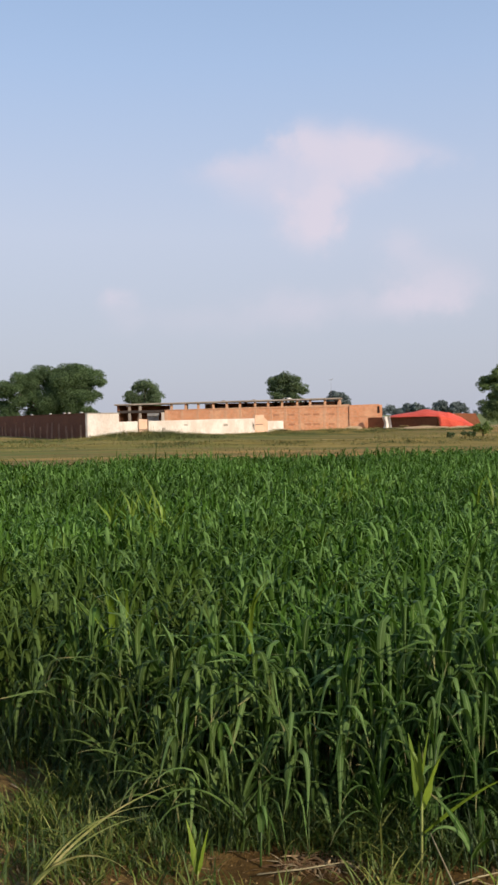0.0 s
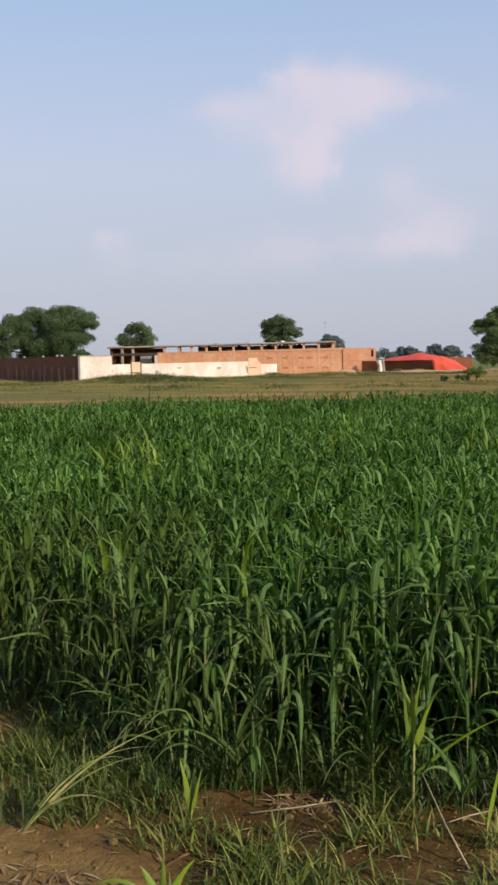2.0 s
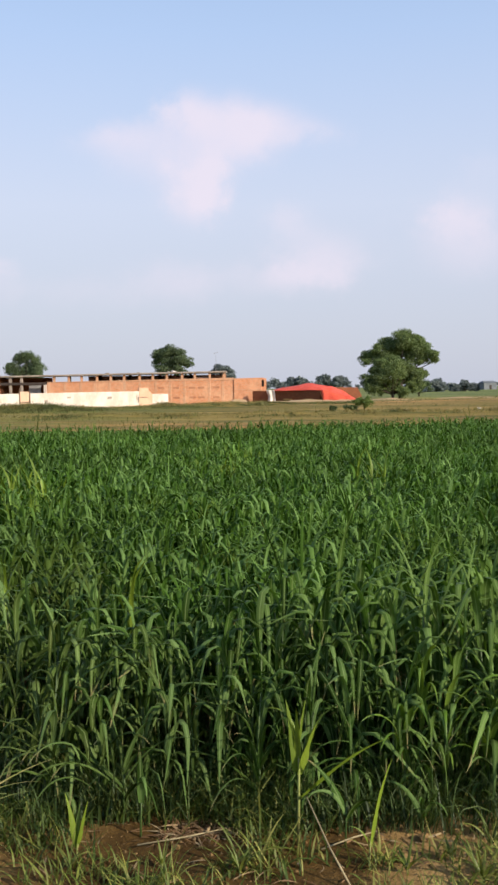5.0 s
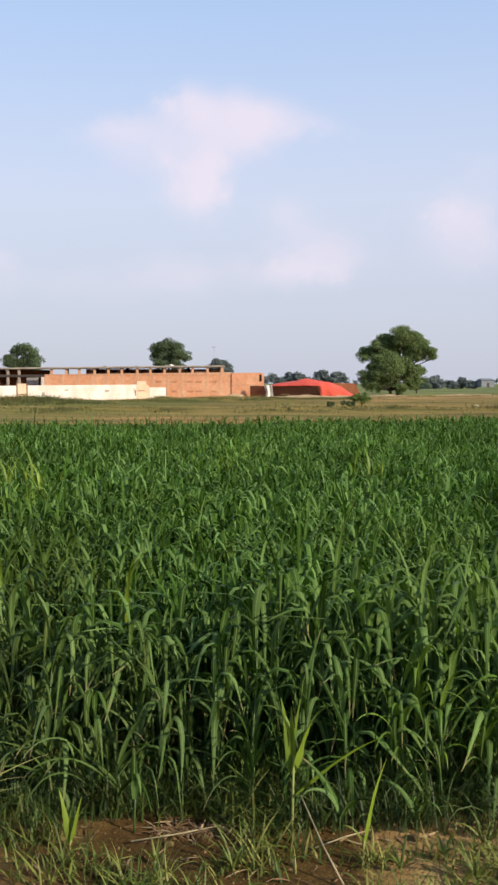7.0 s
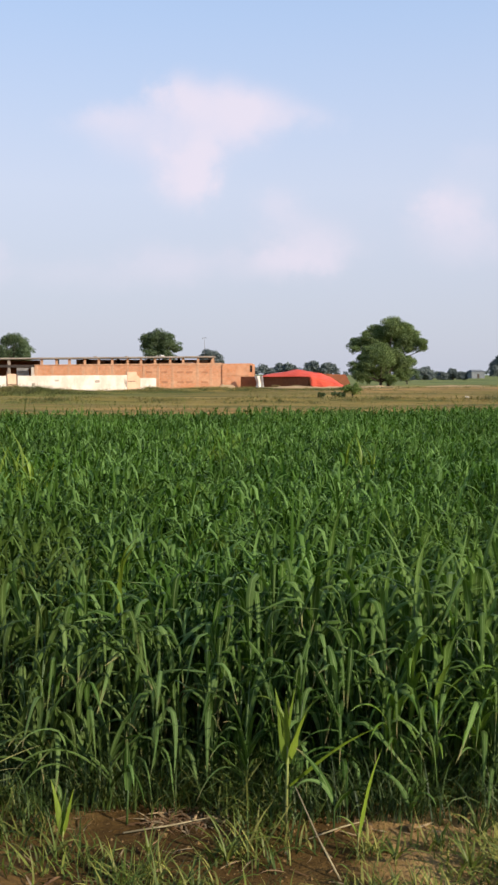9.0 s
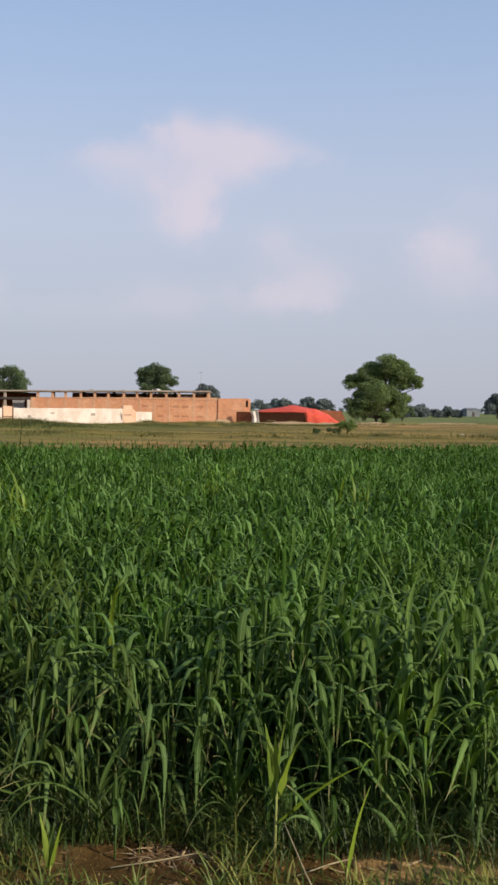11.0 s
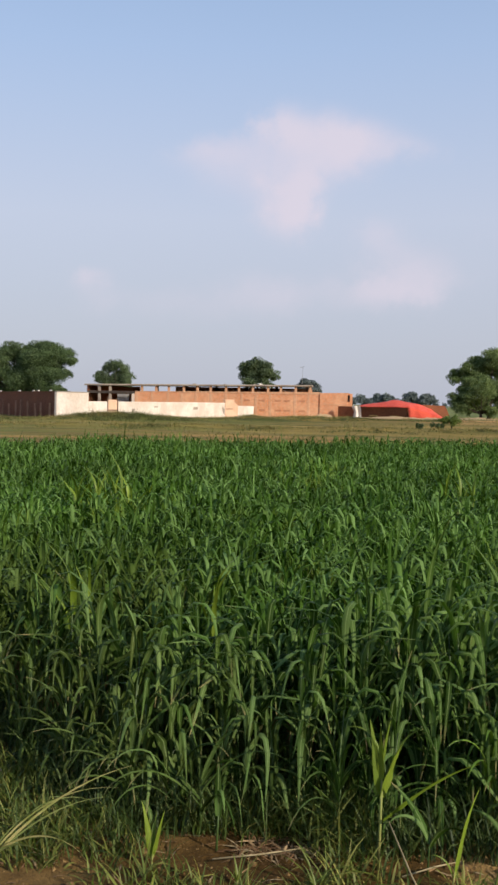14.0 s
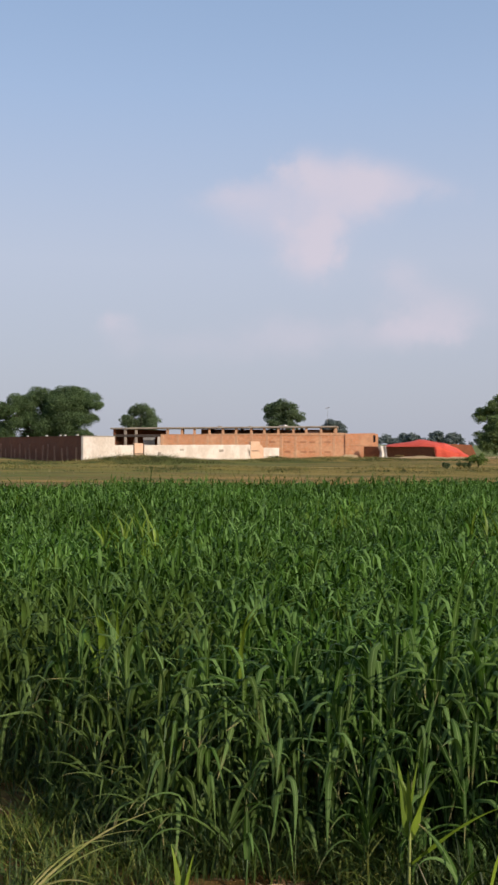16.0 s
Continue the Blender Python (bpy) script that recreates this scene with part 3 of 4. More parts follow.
    # open shed bay
    part("beam", block(-28.4, -22.95, -0.1, 0.2, 2.33, 2.62, 0.02), dark_mat, b, "dark timber lintel")
    for x in (-27.0, -25.75):
        part("shed_post", block(x - 0.14, x + 0.14, -0.05, 0.25, -0.5, 3.23, 0.02), concrete_mat, b)
    part("white_pier", block(-23.25, -22.93, -0.12, 0.3, -0.5, 2.35, 0.02), plaster_mat, b, "white plastered pier")
    part("grey_door", block(-25.1, -23.75, 0.9, 1.0, -0.3, 2.3, 0.01), grey_mat, b, "grey sheet door")
    part("shed_side", block(-28.5, -28.2, 0.3, 3.6, -0.5, 3.2, 0.02), dark_brick_mat, b)
    # scraps on the roof
    for x, s in ((-16.2, 0.16), (-9.3, 0.16), (-8.7, 0.25), (-12.7, 0.13)):
        r = thing("roof_scrap", pose(x, y + 0.6, 3.375 + fall(x), 0, 0, x * 37), "pale building scrap lying on the roof", "rubble", "scraps on the roof")
        part("scrap", block(-s, s, -0.2, 0.2, 0, s * 0.8, 0.05, s * 0.4), white_mat if s > 0.24 else concrete_mat, r)


def antenna(x, y, h):
    a = thing("antenna", pose(x, y, 0), "thin grey aerial mast with small crossbars", "antenna")
    part("mast", tube([(0, 0, 0), (0.05, 0, h * 0.6), (0.12, 0, h)], [0.03, 0.02, 0.015]), grey_mat, a)
    part("crossbar", tube([(-0.2, 0, h - 0.1), (0.35, 0, h + 0.05)], [0.03, 0.03]), grey_mat, a)


def tarp_stack():
    s = thing("brick_stack", pose(8.45, 124.7, 0, 0, 0, -34), "dark red brick stack under a red tarpaulin", "brick stack")
    part("bricks", block(-7.2, 0.0, 0, 3.6, -0.2, 1.30, 0.04), dark_brick_mat, s)
    for i, x in enumerate((-4.6, -1.6)):
        part("pale_heap", block(x - 0.7, x + 0.7, -0.35, 0.0, -0.1, 0.34, 0.15), clod_mat, s, "pale earth heap")


def tarp():
    """The tarpaulin: over the stack's top and down the sloping end."""
    n = 26
    verts, faces = [], []
    for i in range(n + 1):
        u = i / n
        for j in range(n + 1):
            v = j / n
            front = Vector((2.45, 128.2, 1.33)).lerp(Vector((8.5, 124.6, 1.36)), u / 0.62) if u < 0.62 else Vector((8.5, 124.6, 1.36)).lerp(Vector((12.9, 124.2, 0.12)), (u - 0.62) / 0.38)
            rear = Vector((5.0, 131.0, 1.2)).lerp(Vector((11.6, 127.6, 1.2)), min(1, u / 0.7))
            ridge = Vector((4.6, 129.6, 1.80)).lerp(Vector((9.9, 126.6, 1.85)), min(1, u / 0.72))
            if u > 0.72:
                ridge = ridge.lerp(Vector((12.4, 125.8, 0.5)), (u - 0.72) / 0.28)
                rear = rear.lerp(Vector((12.9, 126.6, 0.2)), (u - 0.72) / 0.28)
            p = front.lerp(ridge, v / 0.5) if v < 0.5 else ridge.lerp(rear, (v - 0.5) / 0.5)
            p.z += 0.42 * math.exp(-((u - 0.36) / 0.2) ** 2) * max(0.0, 1 - abs(v - 0.5) / 0.5) + 0.06 * fbm(p.x, p.y, 0.9) + 0.10 * math.sin(math.pi * min(1, v * 2)) * (1 if u < 0.62 else 0.5)
            verts.append(p)
            if i < n and j < n:
                a = i * (n + 1) + j
                faces.append((a, a + n + 1, a + n + 2, a + 1))
    t = new("tarpaulin", np_mesh("tarpaulin", np.array(verts), np.array(faces), tarp_mat))
    md = t.modifiers.new("thickness", "SOLIDIFY")
    md.thickness, md.offset = 0.03, -1
    tagged(t, "bright red tarpaulin sheet draped over a brick stack", "tarpaulin")
    # the skirt of the sloping end, down to the ground
    bm = bmesh.new()
    a = [bm.verts.new(p) for p in ((8.52, 124.56, 1.40), (10.3, 124.25, 0.93), (11.6, 124.15, 0.48), (12.95, 124.1, 0.10), (12.9, 123.6, 0.02), (10.8, 123.7, 0.02), (8.75, 124.1, 0.02))]
    bm.faces.new(a[::-1])
    bmesh.ops.triangulate(bm, faces=bm.faces[:])
    bmesh.ops.subdivide_edges(bm, edges=bm.edges[:], cuts=4, use_grid_fill=True)
    for v in bm.verts:
        v.co.y += 0.08 * fbm(v.co.x, v.co.z, 1.2) - 0.02
    sk = part("skirt", bm, tarp_mat, t, "red end hanging to the ground", True)
    sk.modifiers.new("thickness", "SOLIDIFY").thickness = 0.03
    # brick end behind the slope
    e = thing("brick_end_wall", pose(11.2, 127.8, 0, 0, 0, 20), "dark red brick end wall behind the tarpaulin", "wall")
    part("bricks", block(-1.6, 2.4, 0, 0.6, -0.2, 1.72, 0.03, 1.62), dark_brick_mat, e)
    part("sloping_edge", block(2.4, 3.0, 0.02, 0.5, -0.2, 1.6, 0.03, 0.5), dark_brick_mat, e)


def low_dark_wall():
    w = thing("low_wall", pose(0.12, 113.1, 0, 0, 0, -30), "low dark brick wall beside the stack", "wall")
    part("bricks", block(0.0, 2.1, 0, 0.3, -0.2, 1.38, 0.03), dark_brick_mat, w)
    d = thing("cloth", pose(2.22, 112.0, 0), "pale cloth hanging over a short post", "cloth")
    part("post", tube([(0.12, 0.1, -0.1), (0.1, 0.1, 1.45)], [0.07, 0.06]), concrete_mat, d)
    bm = bmesh.new()
    bmesh.ops.create_grid(bm, x_segments=8, y_segments=16, size=0.5)
    for v in bm.verts:
        x, z = v.co.x, v.co.y + 0.5
        v.co = Vector((x * (0.75 + 0.35 * abs(z - 0.5)) + 0.09 * math.sin(z * 4.2) - 0.05, 0.12 * math.sin(x * 9) + 0.1 * z - 0.1, 0.02 + z * 1.45))
    bmesh.ops.solidify(bm, geom=bm.faces[:], thickness=0.04)
    part("sheet", bm, white_mat, d, "", True)


def sand_heap(x, y, w, d, h, label, seed):
    bm = bmesh.new()
    bmesh.ops.create_grid(bm, x_segments=28, y_segments=14, size=1.0)
    for v in bm.verts:
        k = max(0.0, 1 - v.co.x**2 - v.co.y**2)
        v.co = Vector((v.co.x * w, v.co.y * d, h * k * (0.8 + 0.8 * fbm(v.co.x + seed, v.co.y, 2.1)) - 0.03))
    o = part("sand_mound", bm, sand_mat, None, label, True)
    o.matrix_basis = pose(x, y, ground_z(x, y))
    tagged(o, category="sand", group="sand before the buildings")


dark_wall()
white_wall()
brick_building()
sand_heap(5.5, 120.5, 5.5, 1.6, 0.30, "low pale sand spread before the stack", 1)
sand_heap(11.8, 121.5, 3.4, 1.2, 0.22, "low pale sand spread before the stack", 2)
sand_heap(-1.4, 112.6, 1.6, 0.8, 0.42, "small pale rubble heap by the brick wall", 3)
sand_heap(16.8, 128.0, 4.5, 1.6, 0.22, "pale strip of bare sand", 4)
sand_heap(30.0, 138.0, 5.5, 1.8, 0.22, "pale strip of bare sand", 5)
rag = thing("rag", pose(16.6, 74.0, ground_z(16.6, 74.0)), "small white scrap lying on the fallow strip", "scrap")
part("sheet", block(-0.15, 0.15, -0.10, 0.10, 0.0, 0.12, 0.03, 0.06), white_mat, rag)
antenna(-4.6, 131.0, 6.3)
tarp_stack()
tarp()
low_dark_wall()

# ---- trees ----


def leaf_cards(centres, radii, per, size, flat=0.8, seed=0, tufts=13):
    """Small leaf clumps on the tufts of which the lobes are made."""
    r = np.random.default_rng(seed)
    chunks = []
    for c, rad in zip(centres, radii):
        for k in range(tufts):
            d0 = r.normal(size=3) + (0, 0, 0.35)
            d0 *= r.uniform(0.25, 0.8) / np.linalg.norm(d0)
            c1, r1 = np.asarray(c) + d0 * rad * (1, 1, flat), rad * r.uniform(0.34, 0.6)
            n = max(8, int(per * r1**2 * 0.5))
            d = r.normal(size=(n, 3)) + (0, 0, 0.25)
            d /= np.linalg.norm(d, axis=1, keepdims=True)
            q = c1 + d * (r1 * (0.35 + 0.75 * r.random(n) ** 0.6))[:, None] * (1.15, 1.15, 0.75)
            u = r.normal(size=(n, 3))
            u /= np.linalg.norm(u, axis=1, keepdims=True)
            w = np.cross(u, d + 0.5 * r.normal(size=(n, 3)))
            w /= np.linalg.norm(w, axis=1, keepdims=True) + 1e-9
            s = (size * (0.5 + r.random(n)))[:, None]
            lift = np.cross(u, w) * s * 0.25
            v = np.stack([q - u * s, q - w * s * 0.55 + lift, q + u * s, q + w * s * 0.55 + lift], 1).reshape(-1, 3)
            chunks.append((v, np.arange(n * 4).reshape(-1, 4)))
    return joined(chunks)


def tree(x, y, lobes, label, mat=tree_mat, per=950, size=0.10, trunk=0.28, seed=0, stem_to=None, group="", grow=1.0):
    """A tree whose crown is lobes (x, z, radius) about its foot."""
    r = random.Random(seed)
    t = thing("tree", pose(x, y, 0), label, "tree", group)
    lobes = [(a * grow, b * grow, c * grow) for a, b, c in lobes]
    top = max(z for _, z, _ in lobes)
    fork = stem_to or top * 0.35
    bole = part("trunk", tube([(0, 0, -0.2), (0.05, 0, fork * 0.5), (-0.08, 0.05, fork), (0.1, 0, top * 0.75)], [trunk * 1.3, trunk, trunk * 0.8, trunk * 0.3], 8), bark_mat, t, "", True)
    centres, radii = [], []
    for lx, lz, lr in lobes:
        ly = r.uniform(-1, 1) * lr * 0.9
        centres.append((lx, ly, lz))
        radii.append(lr * 1.16)
        if lz > fork:
            part("limb", tube([(-0.05, 0, fork * r.uniform(0.7, 1)), (lx * 0.5, ly * 0.5, (fork + lz) * 0.5 - 0.1), (lx, ly, lz)], [trunk * 0.5, trunk * 0.32, trunk * 0.1], 5), bark_mat, bole, "", True)
    v, f = leaf_cards(centres, radii, per, size, seed=seed)
    crown = new("crown", np_mesh("crown", v, f, mat, False))
    crown.parent = t
    return t


def dome(w, h, z0, n, seed):
    """Lobes that fill a rounded crown of that width, from z0 up to h."""
    r = random.Random(seed)
    out = []
    for i in range(n):
        a = math.pi * (i + 0.5) / n
        out.append((math.cos(a) * w * 0.34 * r.uniform(0.85, 1.1), z0 + (h - z0) * (0.30 + 0.42 * math.sin(a) * r.uniform(0.9, 1.08)), w * r.uniform(0.18, 0.24)))
    out.append((r.uniform(-0.3, 0.3), z0 + (h - z0) * 0.42, w * 0.28))
    return out


tree(21.0, 143, [(0.2, 8.2, 1.6), (-1.7, 7.6, 1.3), (1.9, 7.8, 1.4), (3.3, 6.7, 1.3), (4.3, 5.9, 1.0), (3.3, 5.6, 1.0), (1.6, 3.6, 1.2), (2.9, 3.4, 1.0), (-3.6, 6.6, 1.1), (-4.6, 6.0, 1.1), (-4.9, 5.0, 0.7), (0.3, 6.7, 1.4), (-1.9, 6.2, 1.1), (2.3, 6.4, 1.0), (-3.0, 5.4, 1.0), (4.9, 5.2, 0.6), (2.5, 5.2, 0.8), (1.2, 5.6, 0.9), (1.0, 7.2, 1.3), (-0.8, 7.0, 1.3)],
     "broad light green tree with an open crown", light_tree_mat, seed=1, stem_to=3.2)
tree(19.0, 137, [(0.0, 5.0, 1.1), (-1.2, 4.5, 1.1), (1.3, 4.4, 1.1), (-2.2, 3.6, 1.1), (2.4, 3.5, 1.1), (0.0, 3.8, 1.6), (-3.3, 2.7, 1.0), (3.4, 2.6, 1.0), (-1.6, 2.6, 1.5), (1.6, 2.5, 1.5), (0.0, 1.6, 1.3), (-2.7, 1.7, 1.1), (2.7, 1.7, 1.1), (-1.2, 1.0, 0.9), (1.2, 1.0, 0.9)],
     "low dense green tree before a taller one", light_tree_mat, seed=21, trunk=0.2, stem_to=0.8)
tree(28.3, 172, [(0.0, 2.6, 0.7), (-1.1, 1.9, 0.8), (1.1, 1.9, 0.8), (0.0, 1.2, 0.9), (1.9, 1.1, 0.6), (-1.8, 1.0, 0.6)], "low dark green bush at the field's end", tree_mat, 400, seed=24, trunk=0.12, stem_to=0.5)
tree(77.6, 300, dome(8.0, 8.4, -0.5, 7, 25), "hazy round tree beyond the field", haze_leaf_mat, 220, 0.28, seed=25, trunk=0.25, group="hazy far trees")
tree(54.6, 300, dome(6.0, 4.1, -1.2, 6, 22), "small hazy tree beyond the field", haze_leaf_mat, 220, 0.28, seed=22, trunk=0.2, group="hazy far trees")
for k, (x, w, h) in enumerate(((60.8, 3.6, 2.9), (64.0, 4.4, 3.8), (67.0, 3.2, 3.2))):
    tree(x, 305, dome(w, h, -1.0, 6, 40 + k), "small hazy tree beyond the field", haze_leaf_mat, 220, 0.28, seed=40 + k, trunk=0.2, group="hazy far trees")
tree(51.8, 300, dome(6.0, 3.6, -1.0, 6, 23), "small hazy tree beyond the field", haze_leaf_mat, 220, 0.28, seed=23, trunk=0.2, group="hazy far trees")
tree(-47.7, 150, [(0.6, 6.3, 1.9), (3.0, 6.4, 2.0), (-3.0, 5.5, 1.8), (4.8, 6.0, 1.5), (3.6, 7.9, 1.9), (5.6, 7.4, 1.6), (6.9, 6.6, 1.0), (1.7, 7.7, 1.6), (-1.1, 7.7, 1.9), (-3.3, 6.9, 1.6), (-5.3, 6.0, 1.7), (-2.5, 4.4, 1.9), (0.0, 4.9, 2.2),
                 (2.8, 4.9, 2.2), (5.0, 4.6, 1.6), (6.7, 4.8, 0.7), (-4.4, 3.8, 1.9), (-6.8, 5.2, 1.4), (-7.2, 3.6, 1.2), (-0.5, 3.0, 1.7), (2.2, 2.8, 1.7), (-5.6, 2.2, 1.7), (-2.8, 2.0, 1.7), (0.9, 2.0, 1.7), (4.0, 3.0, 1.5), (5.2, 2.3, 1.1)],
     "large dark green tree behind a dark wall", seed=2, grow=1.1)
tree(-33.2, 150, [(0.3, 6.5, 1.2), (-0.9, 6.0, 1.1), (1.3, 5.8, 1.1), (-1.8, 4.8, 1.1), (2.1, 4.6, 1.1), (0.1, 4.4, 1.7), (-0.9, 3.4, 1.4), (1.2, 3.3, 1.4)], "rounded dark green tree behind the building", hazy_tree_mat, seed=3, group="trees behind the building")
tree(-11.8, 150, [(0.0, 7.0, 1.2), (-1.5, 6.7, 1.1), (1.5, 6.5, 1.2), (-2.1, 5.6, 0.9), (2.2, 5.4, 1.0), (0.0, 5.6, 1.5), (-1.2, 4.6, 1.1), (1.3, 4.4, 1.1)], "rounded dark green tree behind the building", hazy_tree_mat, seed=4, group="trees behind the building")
tree(-6.4, 220, dome(5.4, 7.6, 1.5, 6, 5), "small hazy green tree far behind the building", haze_leaf_mat, seed=5)
tree(21.5, 300, dome(5.0, 6.2, 0.5, 6, 6), "small hazy tree beyond the brick stack", haze_leaf_mat, 220, 0.28, seed=6, group="hazy far trees")
tree(26.2, 300, dome(5.0, 6.0, 0.5, 6, 7), "small hazy tree beyond the brick stack", haze_leaf_mat, 220, 0.28, seed=7, group="hazy far trees")
tree(18.4, 395, dome(9.0, 6.0, 0.3, 6, 9), "small hazy tree beyond the brick stack", haze_leaf_mat, 100, 0.5, seed=9, group="hazy far trees")

# ---- shrubs and far land ----


def shrub(x, y, w, h, mat, label, seed):
    s = thing("shrub", pose(x, y, ground_z(x, y)), label, "shrub")
    r = random.Random(seed)
    c = [(r.uniform(-0.35, 0.35) * w, r.uniform(-0.2, 0.2) * w, h * r.uniform(0.3, 0.65)) for _ in range(6)]
    part("twig", tube([(0, 0, -0.05), (0.05, 0, h * 0.4), (0.1, 0.05, h * 0.7)], [0.05, 0.04, 0.02], 5), bark_mat, s)
    v, f = leaf_cards(c, [w * r.uniform(0.2, 0.3) for _ in c], 1500 / w, 0.07, 0.9, seed)
    v[:, 2] = np.maximum(v[:, 2], 0.01)
    o = new("leaves", np_mesh("leaves", v, f, mat, False))
    o.parent = s


shrub(7.75, 70, 1.3, 1.3, lush_mat, "bright green bush on the fallow strip", 1)
shrub(6.8, 70, 0.9, 0.55, tree_mat, "dark green low bush on the fallow strip", 2)
shrub(5.4, 67, 0.5, 0.6, tree_mat, "dark green low bush on the fallow strip", 3)


def far_woods():
    r = np.random.default_rng(5)
    chunks = []
    x = -330.0
    while x < 330:
        y = 470 + r.uniform(-40, 120)
        h = 2.6 + 2.6 * abs(noise.noise(Vector((x * 0.021, 1.3, 0)))) * 2 + r.uniform(-0.8, 1.4)
        k = 5
        c = [(x + r.uniform(-5, 5), y + r.uniform(-4, 4), h * r.uniform(0.25, 0.68)) for _ in range(k)]
        chunks.append(leaf_cards(c, r.uniform(0.28, 0.42, k) * h, 60, 0.4, 0.9, int(x + 900), 6))
        x += r.uniform(2.6, 5.5)
    v, f = joined(chunks)
    v[:, 2] = np.maximum(v[:, 2], 0.0)
    tagged(new("far_woods", np_mesh("far_woods", v, f, haze_leaf_mat, False)), "hazy grey-green line of distant trees", "woods", kind="stuff")


far_woods()


def far_house(x, y, w, h, mat, label):
    hs = thing("house", pose(x, y, 0, 0, 0, 12), label, "house")
    part("wall", block(-w / 2, w / 2, 0, 5, -0.2, h, 0.03), mat, hs)
    bm = bmesh.new()
    z0, z1 = h, h + w * 0.13
    p = [bm.verts.new(q) for q in ((-w * .55, -0.3, z0), (w * .55, -0.3, z0), (w * .55, 5.3, z0), (-w * .55, 5.3, z0), (-w * .4, 2.5, z1), (w * .4, 2.5, z1))]
    for q in ((0, 1, 5, 4), (2, 3, 4, 5), (1, 2, 5), (3, 0, 4), (3, 2, 1, 0)):
        bm.faces.new([p[k] for k in q])
    part("roof", bm, mat, hs)
    part("door", block(-0.5, 0.5, -0.04, 0.0, 0, 1.9, 0.01), dark_mat, hs)


far_house(90.2, 424, 3.0, 1.3, white_mat, "small white low house among far trees")
far_house(101.0, 430, 6.0, 2.9, smoke_mat, "dark grey flat house among far trees")

# ---- fallow strip beyond the crop ----


def far_grass():
    r = np.random.default_rng(8)
    n = 100000
    y = np.sqrt(r.uniform(38**2, 165**2, n))
    x = r.uniform(-0.46, 0.36, n) * y
    d = np.array([noise.noise(Vector((a * 0.10, b * 0.16, 0))) + 0.6 * noise.noise(Vector((a * 0.4, b * 0.5, 4))) for a, b in zip(x, y)])
    bank = np.exp(-((y - 61 - 0.10 * x) / 3.0) ** 2) + np.exp(-((y - 77 - 1.1 * np.maximum(0, x + 20)) / 5.0) ** 2) * (x > -25)
    tuft = np.array([noise.noise(Vector((a * 0.35, b * 0.22, 9))) for a, b in zip(x, y)])
    keep = (0.8 * d + bank * (0.55 + 1.5 * tuft) - 0.12 > r.uniform(-0.2, 0.6, n)) & ~((x < -20) & (y > 84 - 1.0 * (x + 22))) & ~((x > -22) & (x < -8) & (y > 74 + 2.1 * (x + 22)))
    x, y, d, bank = x[keep], y[keep], d[keep], (bank * (0.55 + 1.5 * tuft))[keep]
    n = len(x)
    base = np.stack([x, y, [ground_z(a, b) - 0.02 for a, b in zip(x, y)]], -1)
    h = (0.07 + 0.12 * r.random(n)) * (1 + 1.9 * np.clip(bank + 0.5 * d, 0, 1.3))
    v, f = strips(base, r.uniform(0, math.tau, n), h, 0.022 + 0.03 * r.random(n), r.uniform(0.9, 1.5, n), r.uniform(0.3, 1.5, n), seg=2)
    green = r.random(n) < 0.25 + 0.45 * d + 0.4 * np.clip(bank, 0, 1)
    for flag, mat, label in ((green, grass_mat, "green tufts of wild grass"), (~green, dry_mat, "yellow dry wild grass")):
        idx = np.where(flag)[0]
        vv = v.reshape(n, -1, 3)[idx].reshape(-1, 3)
        k = v.shape[0] // n
        q = np.array([[0, 1, 3, 2], [2, 3, 5, 4]])
        ff = (q[None] + (np.arange(len(idx)) * k)[:, None, None]).reshape(-1, 4)
        tagged(new("wild_grass", np_mesh("wild_grass", vv, ff, mat)), label, "grass", kind="stuff")


far_grass()


def weed_bank():
    """Low leafy weeds along the two earth banks: paler on the crest, darker at the foot, where shade is put into the
    colour.
    """
    r = np.random.default_rng(31)
    pale, dark = [], []
    for k in range(3000):
        x = r.uniform(-27, 30)
        if k % 4 == 0:
            off = r.normal(0, 1.3)
            y = 61 + 0.10 * x + off
        else:
            off = r.normal(-1.2, 1.9)
            y = 77 + 1.1 * max(0.0, x + 20) + off
        wild = noise.noise(Vector((x * 0.16, y * 0.12, 21))) + 0.5 * noise.noise(Vector((x * 0.6, y * 0.3, 5)))
        if not (45 < y < 112) or wild < r.uniform(-0.5, 0.15):
            continue
        w, h = r.uniform(0.3, 1.0), r.uniform(0.05, 0.15) * (0.8 + 2.2 * max(0.0, wild)) * (0.45 if x > 1 and k % 4 else 1.0)
        n = 46
        base = np.stack([x + r.normal(0, 0.6, n) * w, y + r.normal(0, 0.5, n) * w, np.full(n, ground_z(x, y) - 0.03)], -1)
        (dark if off < -1.7 + r.normal(0, 0.6) or wild > 0.36 + r.normal(0, 0.1) else pale).append(strips(base, r.uniform(0, math.tau, n), h * r.uniform(1.2, 2.6, n), r.uniform(0.02, 0.045, n), r.uniform(0.7, 1.5, n), r.uniform(0.4, 2.0, n), seg=3))
    for chunks, mat, label in ((pale, olive_mat, "low olive green weeds on the earth banks"), (dark, shaded_weed_mat, "dark green weeds with the bank foot's shade in their colour")):
        v, f = joined(chunks)
        tagged(new("weeds", np_mesh("weeds", v, f, mat)), label, "weeds", kind="stuff")


weed_bank()

# ---- the crop ----


def edge(x):
    """The near edge of the crop."""
    return 3.74 + 0.17 * math.exp(-(((x + 0.40) / 0.34) ** 4)) + 0.05 * math.sin(x * 4.1) + max(0.0, (-0.75 - x)) * 1.0 + max(0.0, x - 1.6) * 0.3


def far_edge(x):
    return 25.6 + 0.45 * x + 0.5 * math.sin(x * 0.9)


